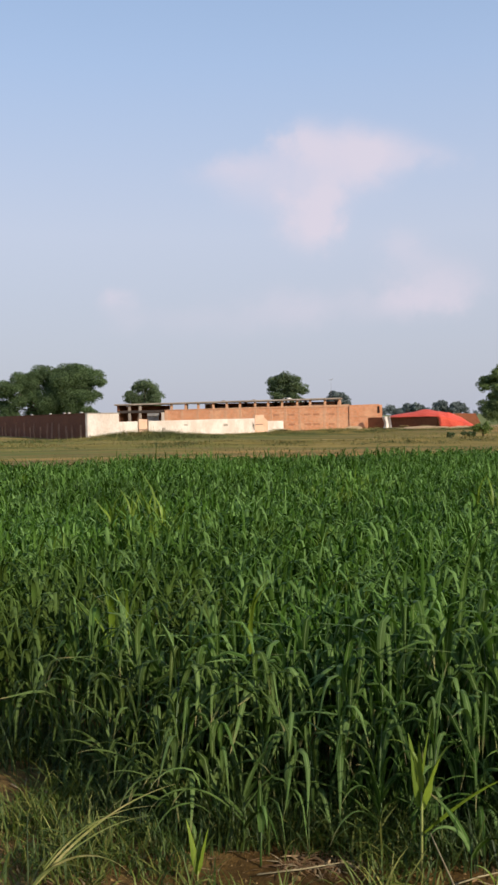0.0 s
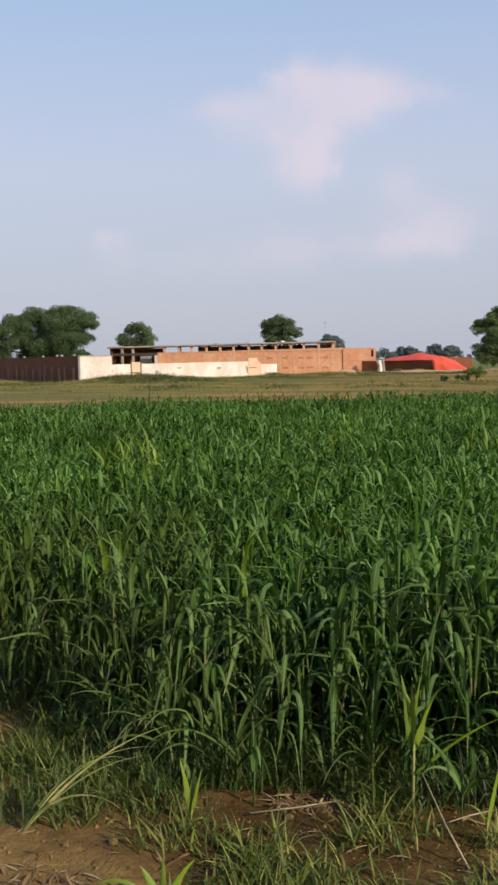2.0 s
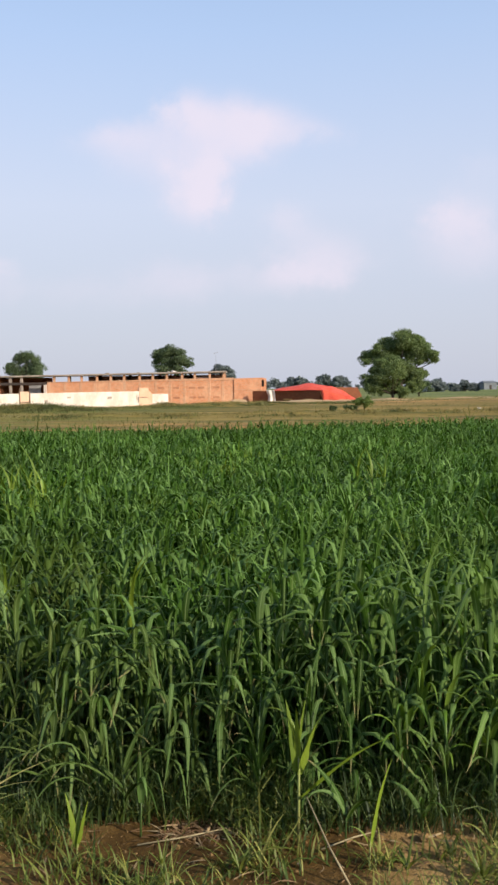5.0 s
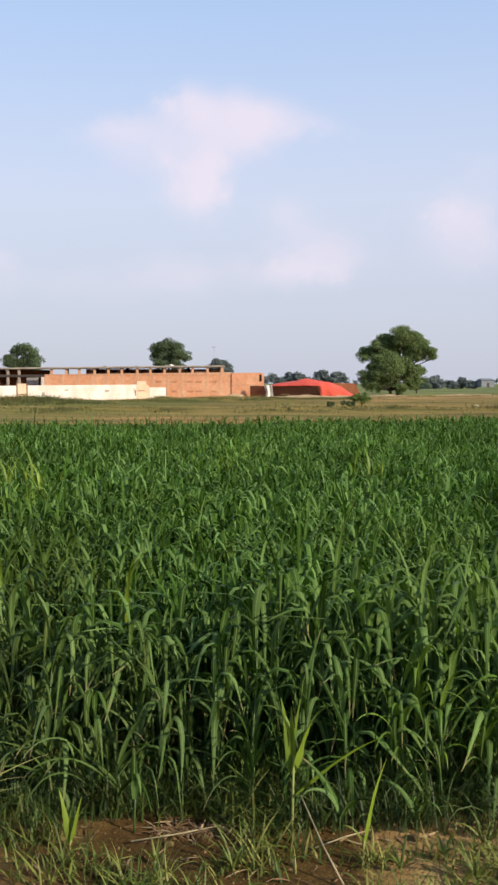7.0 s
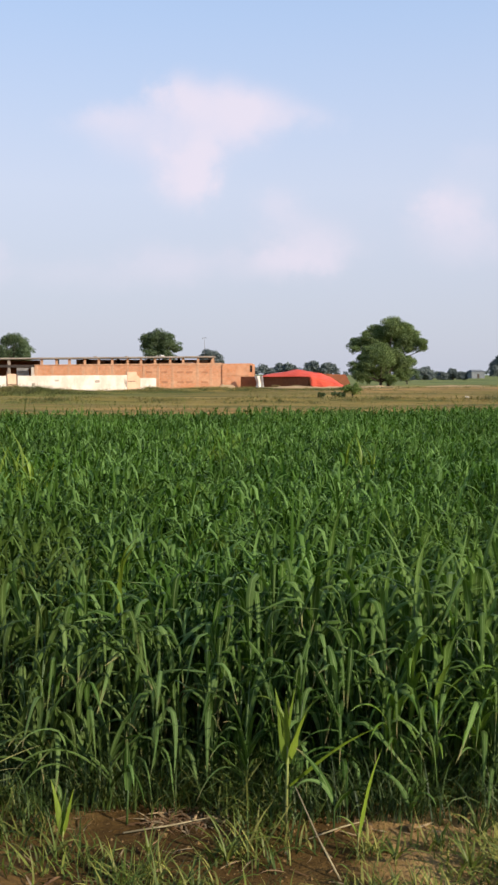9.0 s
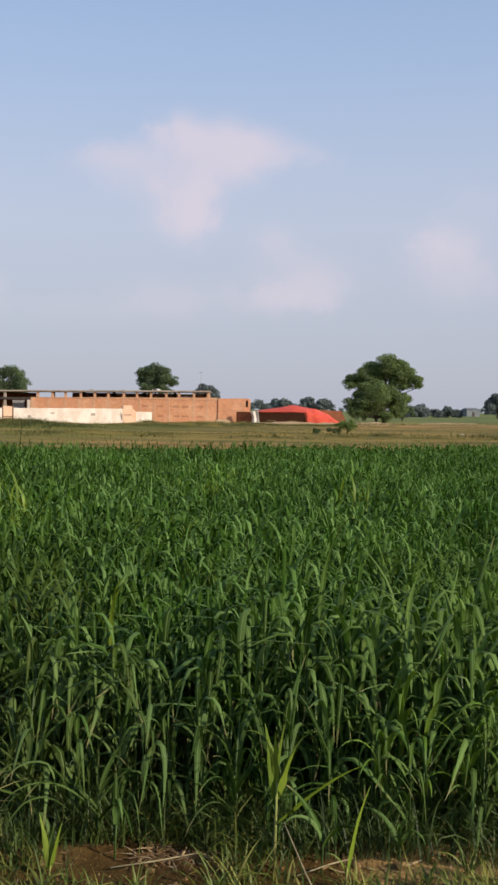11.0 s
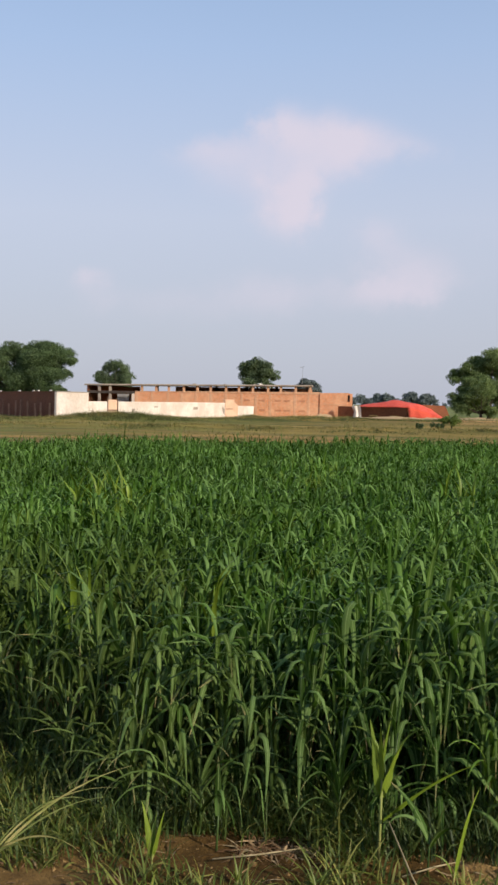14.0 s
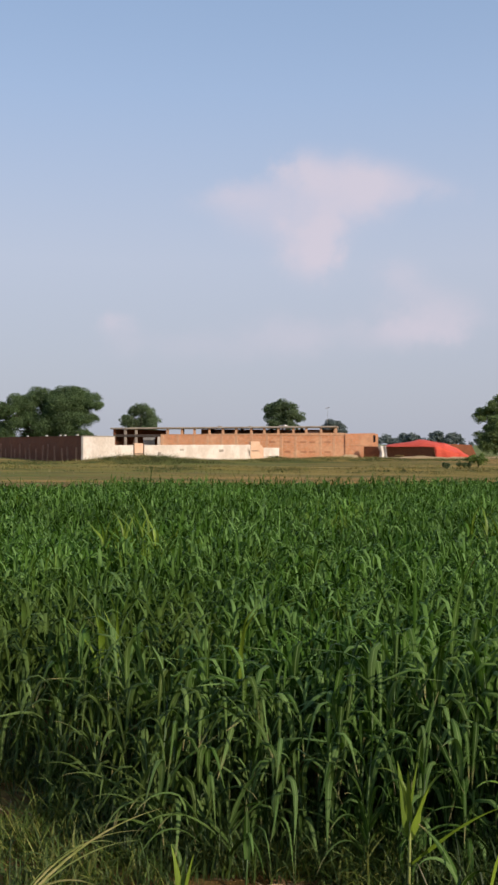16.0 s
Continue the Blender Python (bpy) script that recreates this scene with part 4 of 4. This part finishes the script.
def heights(x, y):
    dip = 0.5 * math.exp(-((x - 5.25) / 0.9) ** 2 - ((y - 23.4) / 0.9) ** 2) + 0.4 * math.exp(-((x + 0.28) / 0.3) ** 2 - ((y - 9.2) / 0.5) ** 2) + 0.3 * math.exp(-((x - 1.9) / 0.3) ** 2 - ((y - 7.6) / 0.4) ** 2)
    return 1.0 - dip + 0.17 * noise.noise(Vector((x * 0.45, y * 0.45, 2.0))) + 0.15 * noise.noise(Vector((x * 1.7, y * 1.7, 7.0)))


def leaf_set(r, u, h, n):
    """Blade numbers for a leaf at the share u of the stem height h: most arch over and hang, a few stand."""
    stands = r.random(n) < 0.05 + 0.08 * u
    return dict(
        z=h * u,
        length=(0.32 + 0.14 * math.sin(math.pi * (0.15 + 0.7 * u))) * r.uniform(0.7, 1.3, n),
        width=(0.024 + 0.015 * math.sin(math.pi * (0.1 + 0.75 * u))) * r.uniform(0.65, 1.3, n) * np.where(stands, 0.7, 1.0),
        rise=np.radians(66 + 19 * u) + r.normal(0, 0.12, n),
        bend=np.where(stands, r.uniform(0.4, 1.5, n), r.uniform(2.1, 2.95, n)),
        curl=r.normal(0, 0.4, n), twist=r.normal(0, 0.5, n))


def leaf_azimuth(r, face, k, n):
    """Two ranks of leaves; the wind has laid many of them over to one side."""
    return np.where(r.random(n) < 0.5, r.normal(-0.9, 0.75, n), face + (k % 2) * math.pi + r.normal(0, 0.5, n))


STEM = 0.60


def crop_field():
    r = np.random.default_rng(21)
    spots = []
    gy = NEAR_END
    while gy < 36:
        cell = 0.105 if gy < 12 else 0.125
        for gx in np.arange(-0.47 * gy - 1.2, 0.36 * gy + 1.2, cell):
            x, y = gx + r.uniform(-0.06, 0.06), gy + r.uniform(-0.06, 0.06)
            if max(edge(x), NEAR_END) < y < far_edge(x):
                spots.append((x, y))
        gy += cell
    spots = np.array(spots)
    close = spots[:, 1] < 9.0
    for some, seg, cols, shares in ((spots[close], 6, 3, (0.3, 0.5, 0.66, 0.78, 0.9, 1.0)), (spots[~close], 5, 2, (0.4, 0.58, 0.7, 0.8, 0.9, 1.0))):
        xs, ys = some.T
        n = len(xs)
        hs = np.array([heights(a, b) for a, b in some]) * STEM * r.uniform(0.8, 1.15, n)
        face = r.uniform(0, math.tau, n)
        lean = r.normal(0, 0.07, (n, 2))
        chunks = []
        for k, u in enumerate(shares):
            p = leaf_set(r, u, hs, n)
            base = np.stack([xs + lean[:, 0] * p["z"], ys + lean[:, 1] * p["z"], p["z"]], -1)
            short = np.where(ys > 9, 0.85, 0.95)
            chunks.append(strips(base, leaf_azimuth(r, face, k, n), p["length"] * short, p["width"] * np.where(ys > 9, 1.1, 1.0), p["rise"], p["bend"], p["curl"], p["twist"], seg=seg, cols=cols, wave=0.08, power=-1))
        v, f = joined(chunks)
        tagged(new("crop", np_mesh("crop", v, f, field_mat)), "dense green sorghum crop in leaf", "crop", kind="stuff")
        base = np.stack([xs, ys, np.zeros(n)], -1)
        v, f = strips(base, face, hs, 0.013, np.full(n, 1.53), np.zeros(n), seg=1)
        tagged(new("crop_stems", np_mesh("crop_stems", v, f, stem_mat)), "thin green sorghum stems", "crop", kind="stuff")


def crop_plant(r, h, shares, mat, label, name, group, lmul=1.0, wmul=1.0, stiff=1.0, up=0.0, stalk=stem_mat):
    p0 = thing(name, Matrix.Identity(4), label, "crop plant", group)
    part("stem", tube([(0, 0, -0.05), (0.006, 0.0, h * 0.5), (0.0, 0.008, h)], [0.008, 0.006, 0.003], 5), stalk, p0, "", True)
    face = r.uniform(0, math.tau)
    for k, u in enumerate(shares):
        p = leaf_set(r, u, h, 1)
        v, f = strips(np.array([[0, 0, p["z"]]]), leaf_azimuth(r, face, k, 1), p["length"] * lmul, p["width"] * wmul, np.minimum(p["rise"] + up, 1.5), p["bend"] * stiff, p["curl"], p["twist"] * stiff, seg=8, cols=3, wave=0.12, power=-1)
        o = new("leaf", np_mesh("leaf", v, f, mat, blade=(8, 3)))
        o.parent = p0
    return p0


NEAR_END = 4.75


def near_crop():
    r = np.random.default_rng(33)
    spots = []
    cell = 0.118
    for gy in np.arange(3.6, NEAR_END, cell):
        for gx in np.arange(-0.43 * gy - 0.1, 0.32 * gy + 0.1, cell):
            x, y = gx + r.uniform(-0.06, 0.06), gy + r.uniform(-0.06, 0.06)
            if edge(x) < y < NEAR_END:
                spots.append((x, y))
    kinds = [crop_plant(r, STEM * r.uniform(0.9, 1.1), (0.12, 0.25, 0.38, 0.5, 0.62, 0.74, 0.86, 1.0), leaf_mat, "dark green leafy sorghum plant at the field edge", "sorghum_plant", "sorghum plants at the field edge", 1.2, 1.15) for _ in range(16)]
    for i, (x, y) in enumerate(spots):
        s = heights(x, y) * r.uniform(0.85, 1.12) * min(1.0, 0.62 + 0.9 * (y - edge(x)))
        m = pose(x, y, ground_z(x, y), r.normal(0, 5), r.normal(0, 5), r.normal(0, 55)) @ Matrix.Diagonal((s, s, s, 1))
        if i < len(kinds):
            kinds[i].matrix_basis = m
        else:
            copy_thing(kinds[r.integers(len(kinds))], Matrix.Identity(4)).matrix_basis = m


crop_field()
near_crop()

# ---- single plants and litter at the field edge ----


def place(p, x, y, rz=0, s=1.0):
    p.matrix_basis = pose(x, y, ground_z(x, y), 0, 0, rz) @ Matrix.Diagonal((s, s, s, 1))
    return p


r0 = np.random.default_rng(77)
YOUNG = "young plants on the bare soil"


def single_plant(x, y, h, blades, mat, label, name="young_plant", group=YOUNG, thick=0.007, stalk=pale_stem_mat):
    """A plant by its blades: height on the stem, azimuth (degrees), length, width, rise, bend."""
    p = thing(name, pose(x, y, ground_z(x, y)), label, "weed" if name == "weed" else "crop plant", group)
    part("stem", tube([(0, 0, -0.04), (0.004, 0, h * 0.5), (0.008, 0.004, h)], [thick, thick * 0.85, thick * 0.5], 6), stalk, p, "", True)
    for z, a, L, wd, rise, bend in blades:
        v, f = strips(np.array([[0.006 * z / h, 0, z]]), radians(a), L, wd, rise, bend, r0.normal(0, 0.12), r0.normal(0, 0.25), seg=10, cols=3, fold=0.24, wave=0.06, power=1.8, turn=0.95 if name == "young_plant" and abs(math.cos(radians(a))) > 0.6 else 0.2)
        o = new("leaf", np_mesh("leaf", v, f, mat, blade=(10, 3)))
        o.parent = p
    return p


single_plant(0.163, 3.61, 0.40, ((0.27, 178, 0.27, 0.052, 1.46, 0.15), (0.26, 4, 0.25, 0.058, 1.36, 0.6), (0.17, 4, 0.42, 0.030, 0.72, 0.5), (0.32, 255, 0.2, 0.034, 1.5, 0.25),
                                (0.38, 175, 0.22, 0.012, 1.40, 2.2), (0.38, 20, 0.16, 0.020, 1.45, 0.2)), young_mat, "bright yellow-green young sorghum plant", thick=0.0065)
single_plant(0.40, 3.42, 0.10, ((0.06, 8, 0.32, 0.026, 1.42, 0.3), (0.06, 190, 0.12, 0.010, 1.3, 1.5)), young_mat, "slim green seedling on bare soil", thick=0.004)
single_plant(0.33, 3.56, 0.17, ((0.13, 168, 0.24, 0.034, 1.15, 0.6), (0.12, 190, 0.22, 0.022, 1.25, 2.6), (0.10, -10, 0.22, 0.028, 1.2, 2.9)), leaf_mat, "small drooping green sorghum seedling", thick=0.004, stalk=stem_mat)
single_plant(-0.63, 3.50, 0.05, ((0.03, 172, 0.20, 0.034, 1.44, 0.2), (0.03, 15, 0.17, 0.026, 1.36, 0.1), (0.04, 80, 0.15, 0.020, 1.45, 0.3), (0.03, 150, 0.14, 0.010, 1.0, 1.4)), young_mat, "short bright green sprout on bare soil", thick=0.004)
single_plant(-0.60, 2.80, 0.04, ((0.03, 170, 0.16, 0.048, 1.35, 0.5), (0.03, 25, 0.19, 0.060, 1.25, 0.7), (0.03, 90, 0.17, 0.036, 1.40, 0.3), (0.03, 182, 0.27, 0.024, 1.0, 2.1)), young_mat, "low bright green broad-leaved sprout", thick=0.006)
single_plant(-0.42, 3.66, 0.16, ((0.12, 95, 0.22, 0.040, 1.45, 0.3), (0.13, -80, 0.28, 0.036, 1.4, 2.9)), leaf_mat, "green sorghum shoot at the crop edge", thick=0.005, stalk=stem_mat)
single_plant(0.62, 3.64, 0.08, ((0.05, 30, 0.22, 0.028, 1.1, 1.2), (0.05, 150, 0.22, 0.026, 1.2, 1.6), (0.06, -60, 0.2, 0.026, 1.2, 2.4), (0.06, 260, 0.2, 0.024, 1.3, 1.8)), leaf_mat, "small drooping green sorghum seedling", thick=0.004, stalk=stem_mat)
EDGE = "leaning plants at the crop edge"
for x, y, az in ((-0.74, 3.86, 205), (-0.90, 3.98, 190), (-0.60, 3.82, 235), (-1.06, 4.14, 200), (-0.50, 3.80, 300), (0.02, 3.84, 270), (0.50, 3.86, 250), (0.92, 3.86, 280)):
    single_plant(x, y, 0.22, tuple((0.08 + 0.025 * k, az + 70 * r0.normal(), r0.uniform(0.34, 0.5), r0.uniform(0.02, 0.03), r0.uniform(0.75, 1.2), r0.uniform(1.0, 2.3)) for k in range(6)), leaf_mat,
                 "green sorghum plant leaning out of the crop", "leaning_plant", EDGE, 0.006, stem_mat)
for x, y, h in ((0.58, 3.80, 0.40), (0.74, 3.84, 0.46), (0.90, 3.80, 0.38), (1.04, 3.88, 0.48), (1.16, 3.84, 0.40), (0.66, 3.92, 0.52), (0.98, 3.98, 0.54)):
    single_plant(x, y, h, tuple((h * (0.35 + 0.11 * k), 275 + 45 * r0.normal(), r0.uniform(0.30, 0.44), r0.uniform(0.024, 0.034), r0.uniform(1.1, 1.4), r0.uniform(1.8, 2.7)) for k in range(6)), sunlit_leaf_mat,
                 "sorghum plant with hanging leaves in a sunlit lighter green", "leaning_plant", EDGE, 0.006, stem_mat)
for x, y, s in ((0.52, 3.36, 1.0), (0.68, 3.43, 0.8), (0.84, 3.50, 1.1), (0.98, 3.36, 0.9), (0.76, 3.28, 1.0), (1.06, 3.56, 0.8), (-0.32, 3.40, 0.7), (-0.05, 3.32, 0.8)):
    single_plant(x, y, 0.04, tuple((0.02, 60 * k + r0.uniform(-20, 20), s * r0.uniform(0.10, 0.17), s * r0.uniform(0.012, 0.02), r0.uniform(0.8, 1.3), r0.uniform(0.4, 1.6)) for k in range(6)), weed_mat,
                 "small yellowish green weed on sandy soil", "weed", "weeds on the bare soil", 0.004)
for x, y, s in ((-1.27, 4.85, 1.02), (-1.21, 4.96, 0.98), (-0.565, 4.70, 1.0), (-1.95, 8.60, 1.15), (-1.80, 8.75, 1.1), (-2.10, 8.80, 1.15), (-1.90, 8.95, 1.2), (-2.05, 8.45, 1.1), (-1.72, 8.50, 1.05), (-2.22, 8.62, 1.1),
                (-2.00, 9.10, 1.2), (-1.66, 8.90, 1.1), (-2.30, 8.95, 1.1), (1.22, 10.2, 1.15), (1.36, 10.4, 1.1), (1.10, 10.5, 1.1)):
    place(crop_plant(r0, STEM, (0.5, 0.6, 0.7, 0.8, 0.9, 1.0), young_mat, "light green plant standing above the crop", "tall_plant", "light plants in the crop", 0.8, 0.9, 0.3, 0.1), x, y, r0.uniform(0, 360), s * 1.08)


def arching_clump(x, y):
    g = thing("grass_clump", pose(x, y, ground_z(x, y)), "tall arching pale green grass clump", "grass clump")
    r = np.random.default_rng(9)
    #       azimuth, length, width, rise, bend
    blades = ((12, 0.64, 0.016, 0.86, 0.6), (22, 0.52, 0.012, 0.80, 0.9), (8, 0.60, 0.010, 0.98, 1.0), (-4, 0.46, 0.015, 0.95, 2.0), (34, 0.5, 0.012, 1.0, 1.6),
              (110, 0.36, 0.013, 1.2, 1.4), (-20, 0.34, 0.013, 1.0, 1.6))
    for k, (a, L, wd, rise, bend) in enumerate(blades):
        v, f = strips(np.array([[0.0, 0, 0]]), radians(a), L, wd, rise, bend, r.normal(0, 0.15), 0.4, seg=12, cols=3, turn=0.9)
        o = new("blade", np_mesh("blade", v, f, pale_mat if k in (0, 2, 3) else grass_one_mat))
        o.parent = g


grass_one_mat = material("clump_blade", two_scales((0.16, 0.22, 0.07), (0.24, 0.28, 0.10), 5.0, 50.0), 0.5, translucent=(1.3, 1.3, 0.6))
arching_clump(-1.18, 3.30)


def dry_stalk(points, label):
    s = thing("dry_stalk", Matrix.Identity(4), label, "stalk", "dry stalks on the soil")
    part("stalk", tube(points, [0.0035] * (len(points) - 1) + [0.002], 5), stalk_mat, s, "", True)


dry_stalk([(0.33, 3.22, 0.0), (0.26, 3.36, 0.09), (0.19, 3.50, 0.21)], "pale dry stalk leaning against a young plant")
dry_stalk([(-0.42, 3.55, 0.02), (-0.25, 3.60, 0.025), (-0.10, 3.66, 0.03)], "pale dry stalk lying on soil")
dry_stalk([(0.24, 3.50, 0.02), (0.36, 3.56, 0.035), (0.45, 3.60, 0.04)], "pale dry stalk lying on soil")


def clod(x, y, s, label, seed):
    bm = bmesh.new()
    bmesh.ops.create_icosphere(bm, subdivisions=2, radius=s)
    for v in bm.verts:
        k = 1 + 0.35 * noise.noise(v.co * (1.6 / s) + Vector((seed, 0, 0)))
        v.co = Vector((v.co.x * k * 1.2, v.co.y * k, v.co.z * k * 0.75))
    c = part("soil_clod", bm, clod_mat, None, label, False)
    c.matrix_basis = pose(x, y, ground_z(x, y) + s * 0.3, 0, 0, seed * 40)
    tagged(c, category="clod", group="clods on the bare soil")


for i, (x, y, s) in enumerate(((0.53, 3.46, 0.026), (0.62, 3.60, 0.02), (0.46, 3.62, 0.018), (0.75, 3.66, 0.02), (-0.28, 3.55, 0.015), (-0.05, 3.50, 0.014), (-0.85, 3.25, 0.016), (-1.0, 3.2, 0.012), (0.95, 3.64, 0.02))):
    clod(x, y, s, "brown lump of dry earth on bare soil", i + 1)


def crumbs():
    """Small crumbs of earth strewn over the bare soil."""
    r = np.random.default_rng(14)
    n = 2600
    x, y = r.uniform(-1.9, 1.4, n), r.uniform(2.7, 4.5, n)
    c = np.stack([x, y, [ground_z(a, b) for a, b in zip(x, y)]], -1)
    s = 0.003 + 0.008 * r.random(n) ** 3
    octa = np.array([(1, 0, 0), (0, 1, 0), (-1, 0, 0), (0, -1, 0), (0, 0, 0.8), (0, 0, -0.5)], float)
    v = c[:, None] + octa[None] * s[:, None, None] * r.uniform(0.6, 1.4, (n, 6, 1))
    q = np.array([(0, 1, 4), (1, 2, 4), (2, 3, 4), (3, 0, 4), (1, 0, 5), (2, 1, 5), (3, 2, 5), (0, 3, 5)])
    f = (q[None] + (np.arange(n) * 6)[:, None, None]).reshape(-1, 3)
    tagged(new("soil_crumbs", np_mesh("soil_crumbs", v.reshape(-1, 3), f, clod_mat, False)), "brown crumbs of earth on bare soil", "soil", kind="stuff")


crumbs()


def litter():
    r = np.random.default_rng(4)
    n = 1100
    x, y = r.uniform(-1.9, 1.5, n), r.uniform(2.7, 4.6, n)
    track = r.random(n) < 0.10
    x[track], y[track] = r.normal(-1.10, 0.16, track.sum()), r.normal(2.95, 0.07, track.sum())
    heap = r.random(n) < 0.22
    x[heap], y[heap] = r.normal(-0.19, 0.10, heap.sum()), r.normal(3.70, 0.05, heap.sum())
    base = np.stack([x, y, [ground_z(a, b) + 0.006 for a, b in zip(x, y)]], -1)
    v, f = strips(base, r.uniform(0, math.tau, n), r.uniform(0.03, 0.13, n), r.uniform(0.004, 0.014, n), r.uniform(0.0, 0.3, n), r.uniform(0.1, 0.5, n), r.normal(0, 0.5, n), r.normal(0, 0.8, n), seg=3)
    tagged(new("straw_litter", np_mesh("straw_litter", v, f, straw_mat)), "scattered dry straw and leaf litter", "litter", kind="stuff")


litter()


def edge_grass():
    r = np.random.default_rng(6)
    n = 95000
    x, y = r.uniform(-3.6, 3.0, n), r.uniform(1.9, 4.9, n)
    d = np.array([noise.noise(Vector((a * 1.9, b * 2.6, 0))) + 0.5 * noise.noise(Vector((a * 6, b * 6, 3))) for a, b in zip(x, y)])
    bare = 1.1 * np.exp(-((x + 0.15) / 0.38) ** 2 - ((y - 3.58) / 0.16) ** 2) + 1.2 * np.exp(-((x + 1.25) / 0.5) ** 2 - ((y - 3.08) / 0.22) ** 2) + 0.9 * np.exp(-((x - 0.75) / 0.4) ** 2 - ((y - 3.62) / 0.09) ** 2) + 1.8 * np.exp(-((x + 1.62) / 0.34) ** 2 - ((y - 4.42) / 0.22) ** 2)
    lush = 1.1 * np.exp(-((x - 0.02) / 0.20) ** 2 - ((y - 3.62) / 0.30) ** 2) + 0.5 * np.exp(-((x + 1.0) / 0.35) ** 2 - ((y - 3.6) / 0.2) ** 2) + 0.5 * (y > 3.8) + 0.06 * (y < 3.48) * (x > -0.8) + 0.1 * (y < 3.5) * (x > 0.25)
    keep = d - bare + lush > r.uniform(-0.15, 0.75, n)
    x, y, d = x[keep], y[keep], (d + lush)[keep]
    n = len(x)
    base = np.stack([x, y, [ground_z(a, b) - 0.004 for a, b in zip(x, y)]], -1)
    L = (0.06 + 0.12 * r.random(n)) * (0.75 + 0.8 * np.clip(d, 0, 1))
    v, f = strips(base, r.uniform(0, math.tau, n), L, r.uniform(0.004, 0.013, n), r.uniform(0.7, 1.5, n), r.uniform(0.2, 2.0, n), r.normal(0, 0.4, n), r.normal(0, 0.5, n), seg=4)
    per_blade = len(v) // n
    yellow = ((x > 0.2 + 0.3 * r.random(n)) & (y < 3.62)) | ((y < 3.5) & (x > -0.9) & (r.random(n) < 0.35))
    for mask, mat, label in ((~yellow, grass_mat, "short green grass on the field bank"), (yellow, yellow_mat, "short yellowish grass on sandy soil")):
        k = int(mask.sum())
        vv = v.reshape(n, per_blade, 3)[mask].reshape(-1, 3)
        ff = f.reshape(n, -1, 4)[:1] + (np.arange(k) * per_blade)[:, None, None]
        tagged(new("edge_grass", np_mesh("edge_grass", vv, ff.reshape(-1, 4), mat)), label, "grass", kind="stuff")


edge_grass()


def undergrowth():
    """Rank grass under the first rows of the crop."""
    r = np.random.default_rng(16)
    n = 6500
    x = r.uniform(-2.4, 1.8, n)
    y = np.array([edge(a) for a in x]) - 0.12 + 0.75 * r.random(n) ** 1.4
    d = np.array([noise.noise(Vector((a * 2.3, b * 2.3, 8))) for a, b in zip(x, y)])
    keep = d > r.uniform(-0.6, 0.3, n)
    x, y = x[keep], y[keep]
    n = len(x)
    base = np.stack([x, y, [ground_z(a, b) - 0.004 for a, b in zip(x, y)]], -1)
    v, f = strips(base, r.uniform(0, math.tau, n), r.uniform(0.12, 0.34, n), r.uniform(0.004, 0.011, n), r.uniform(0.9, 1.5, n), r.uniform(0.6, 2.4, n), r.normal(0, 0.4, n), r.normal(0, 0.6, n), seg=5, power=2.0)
    tagged(new("undergrowth", np_mesh("undergrowth", v, f, shaded_rank_mat)), "rank green grass under the crop edge, coloured dark for shade", "grass", kind="stuff")


undergrowth()
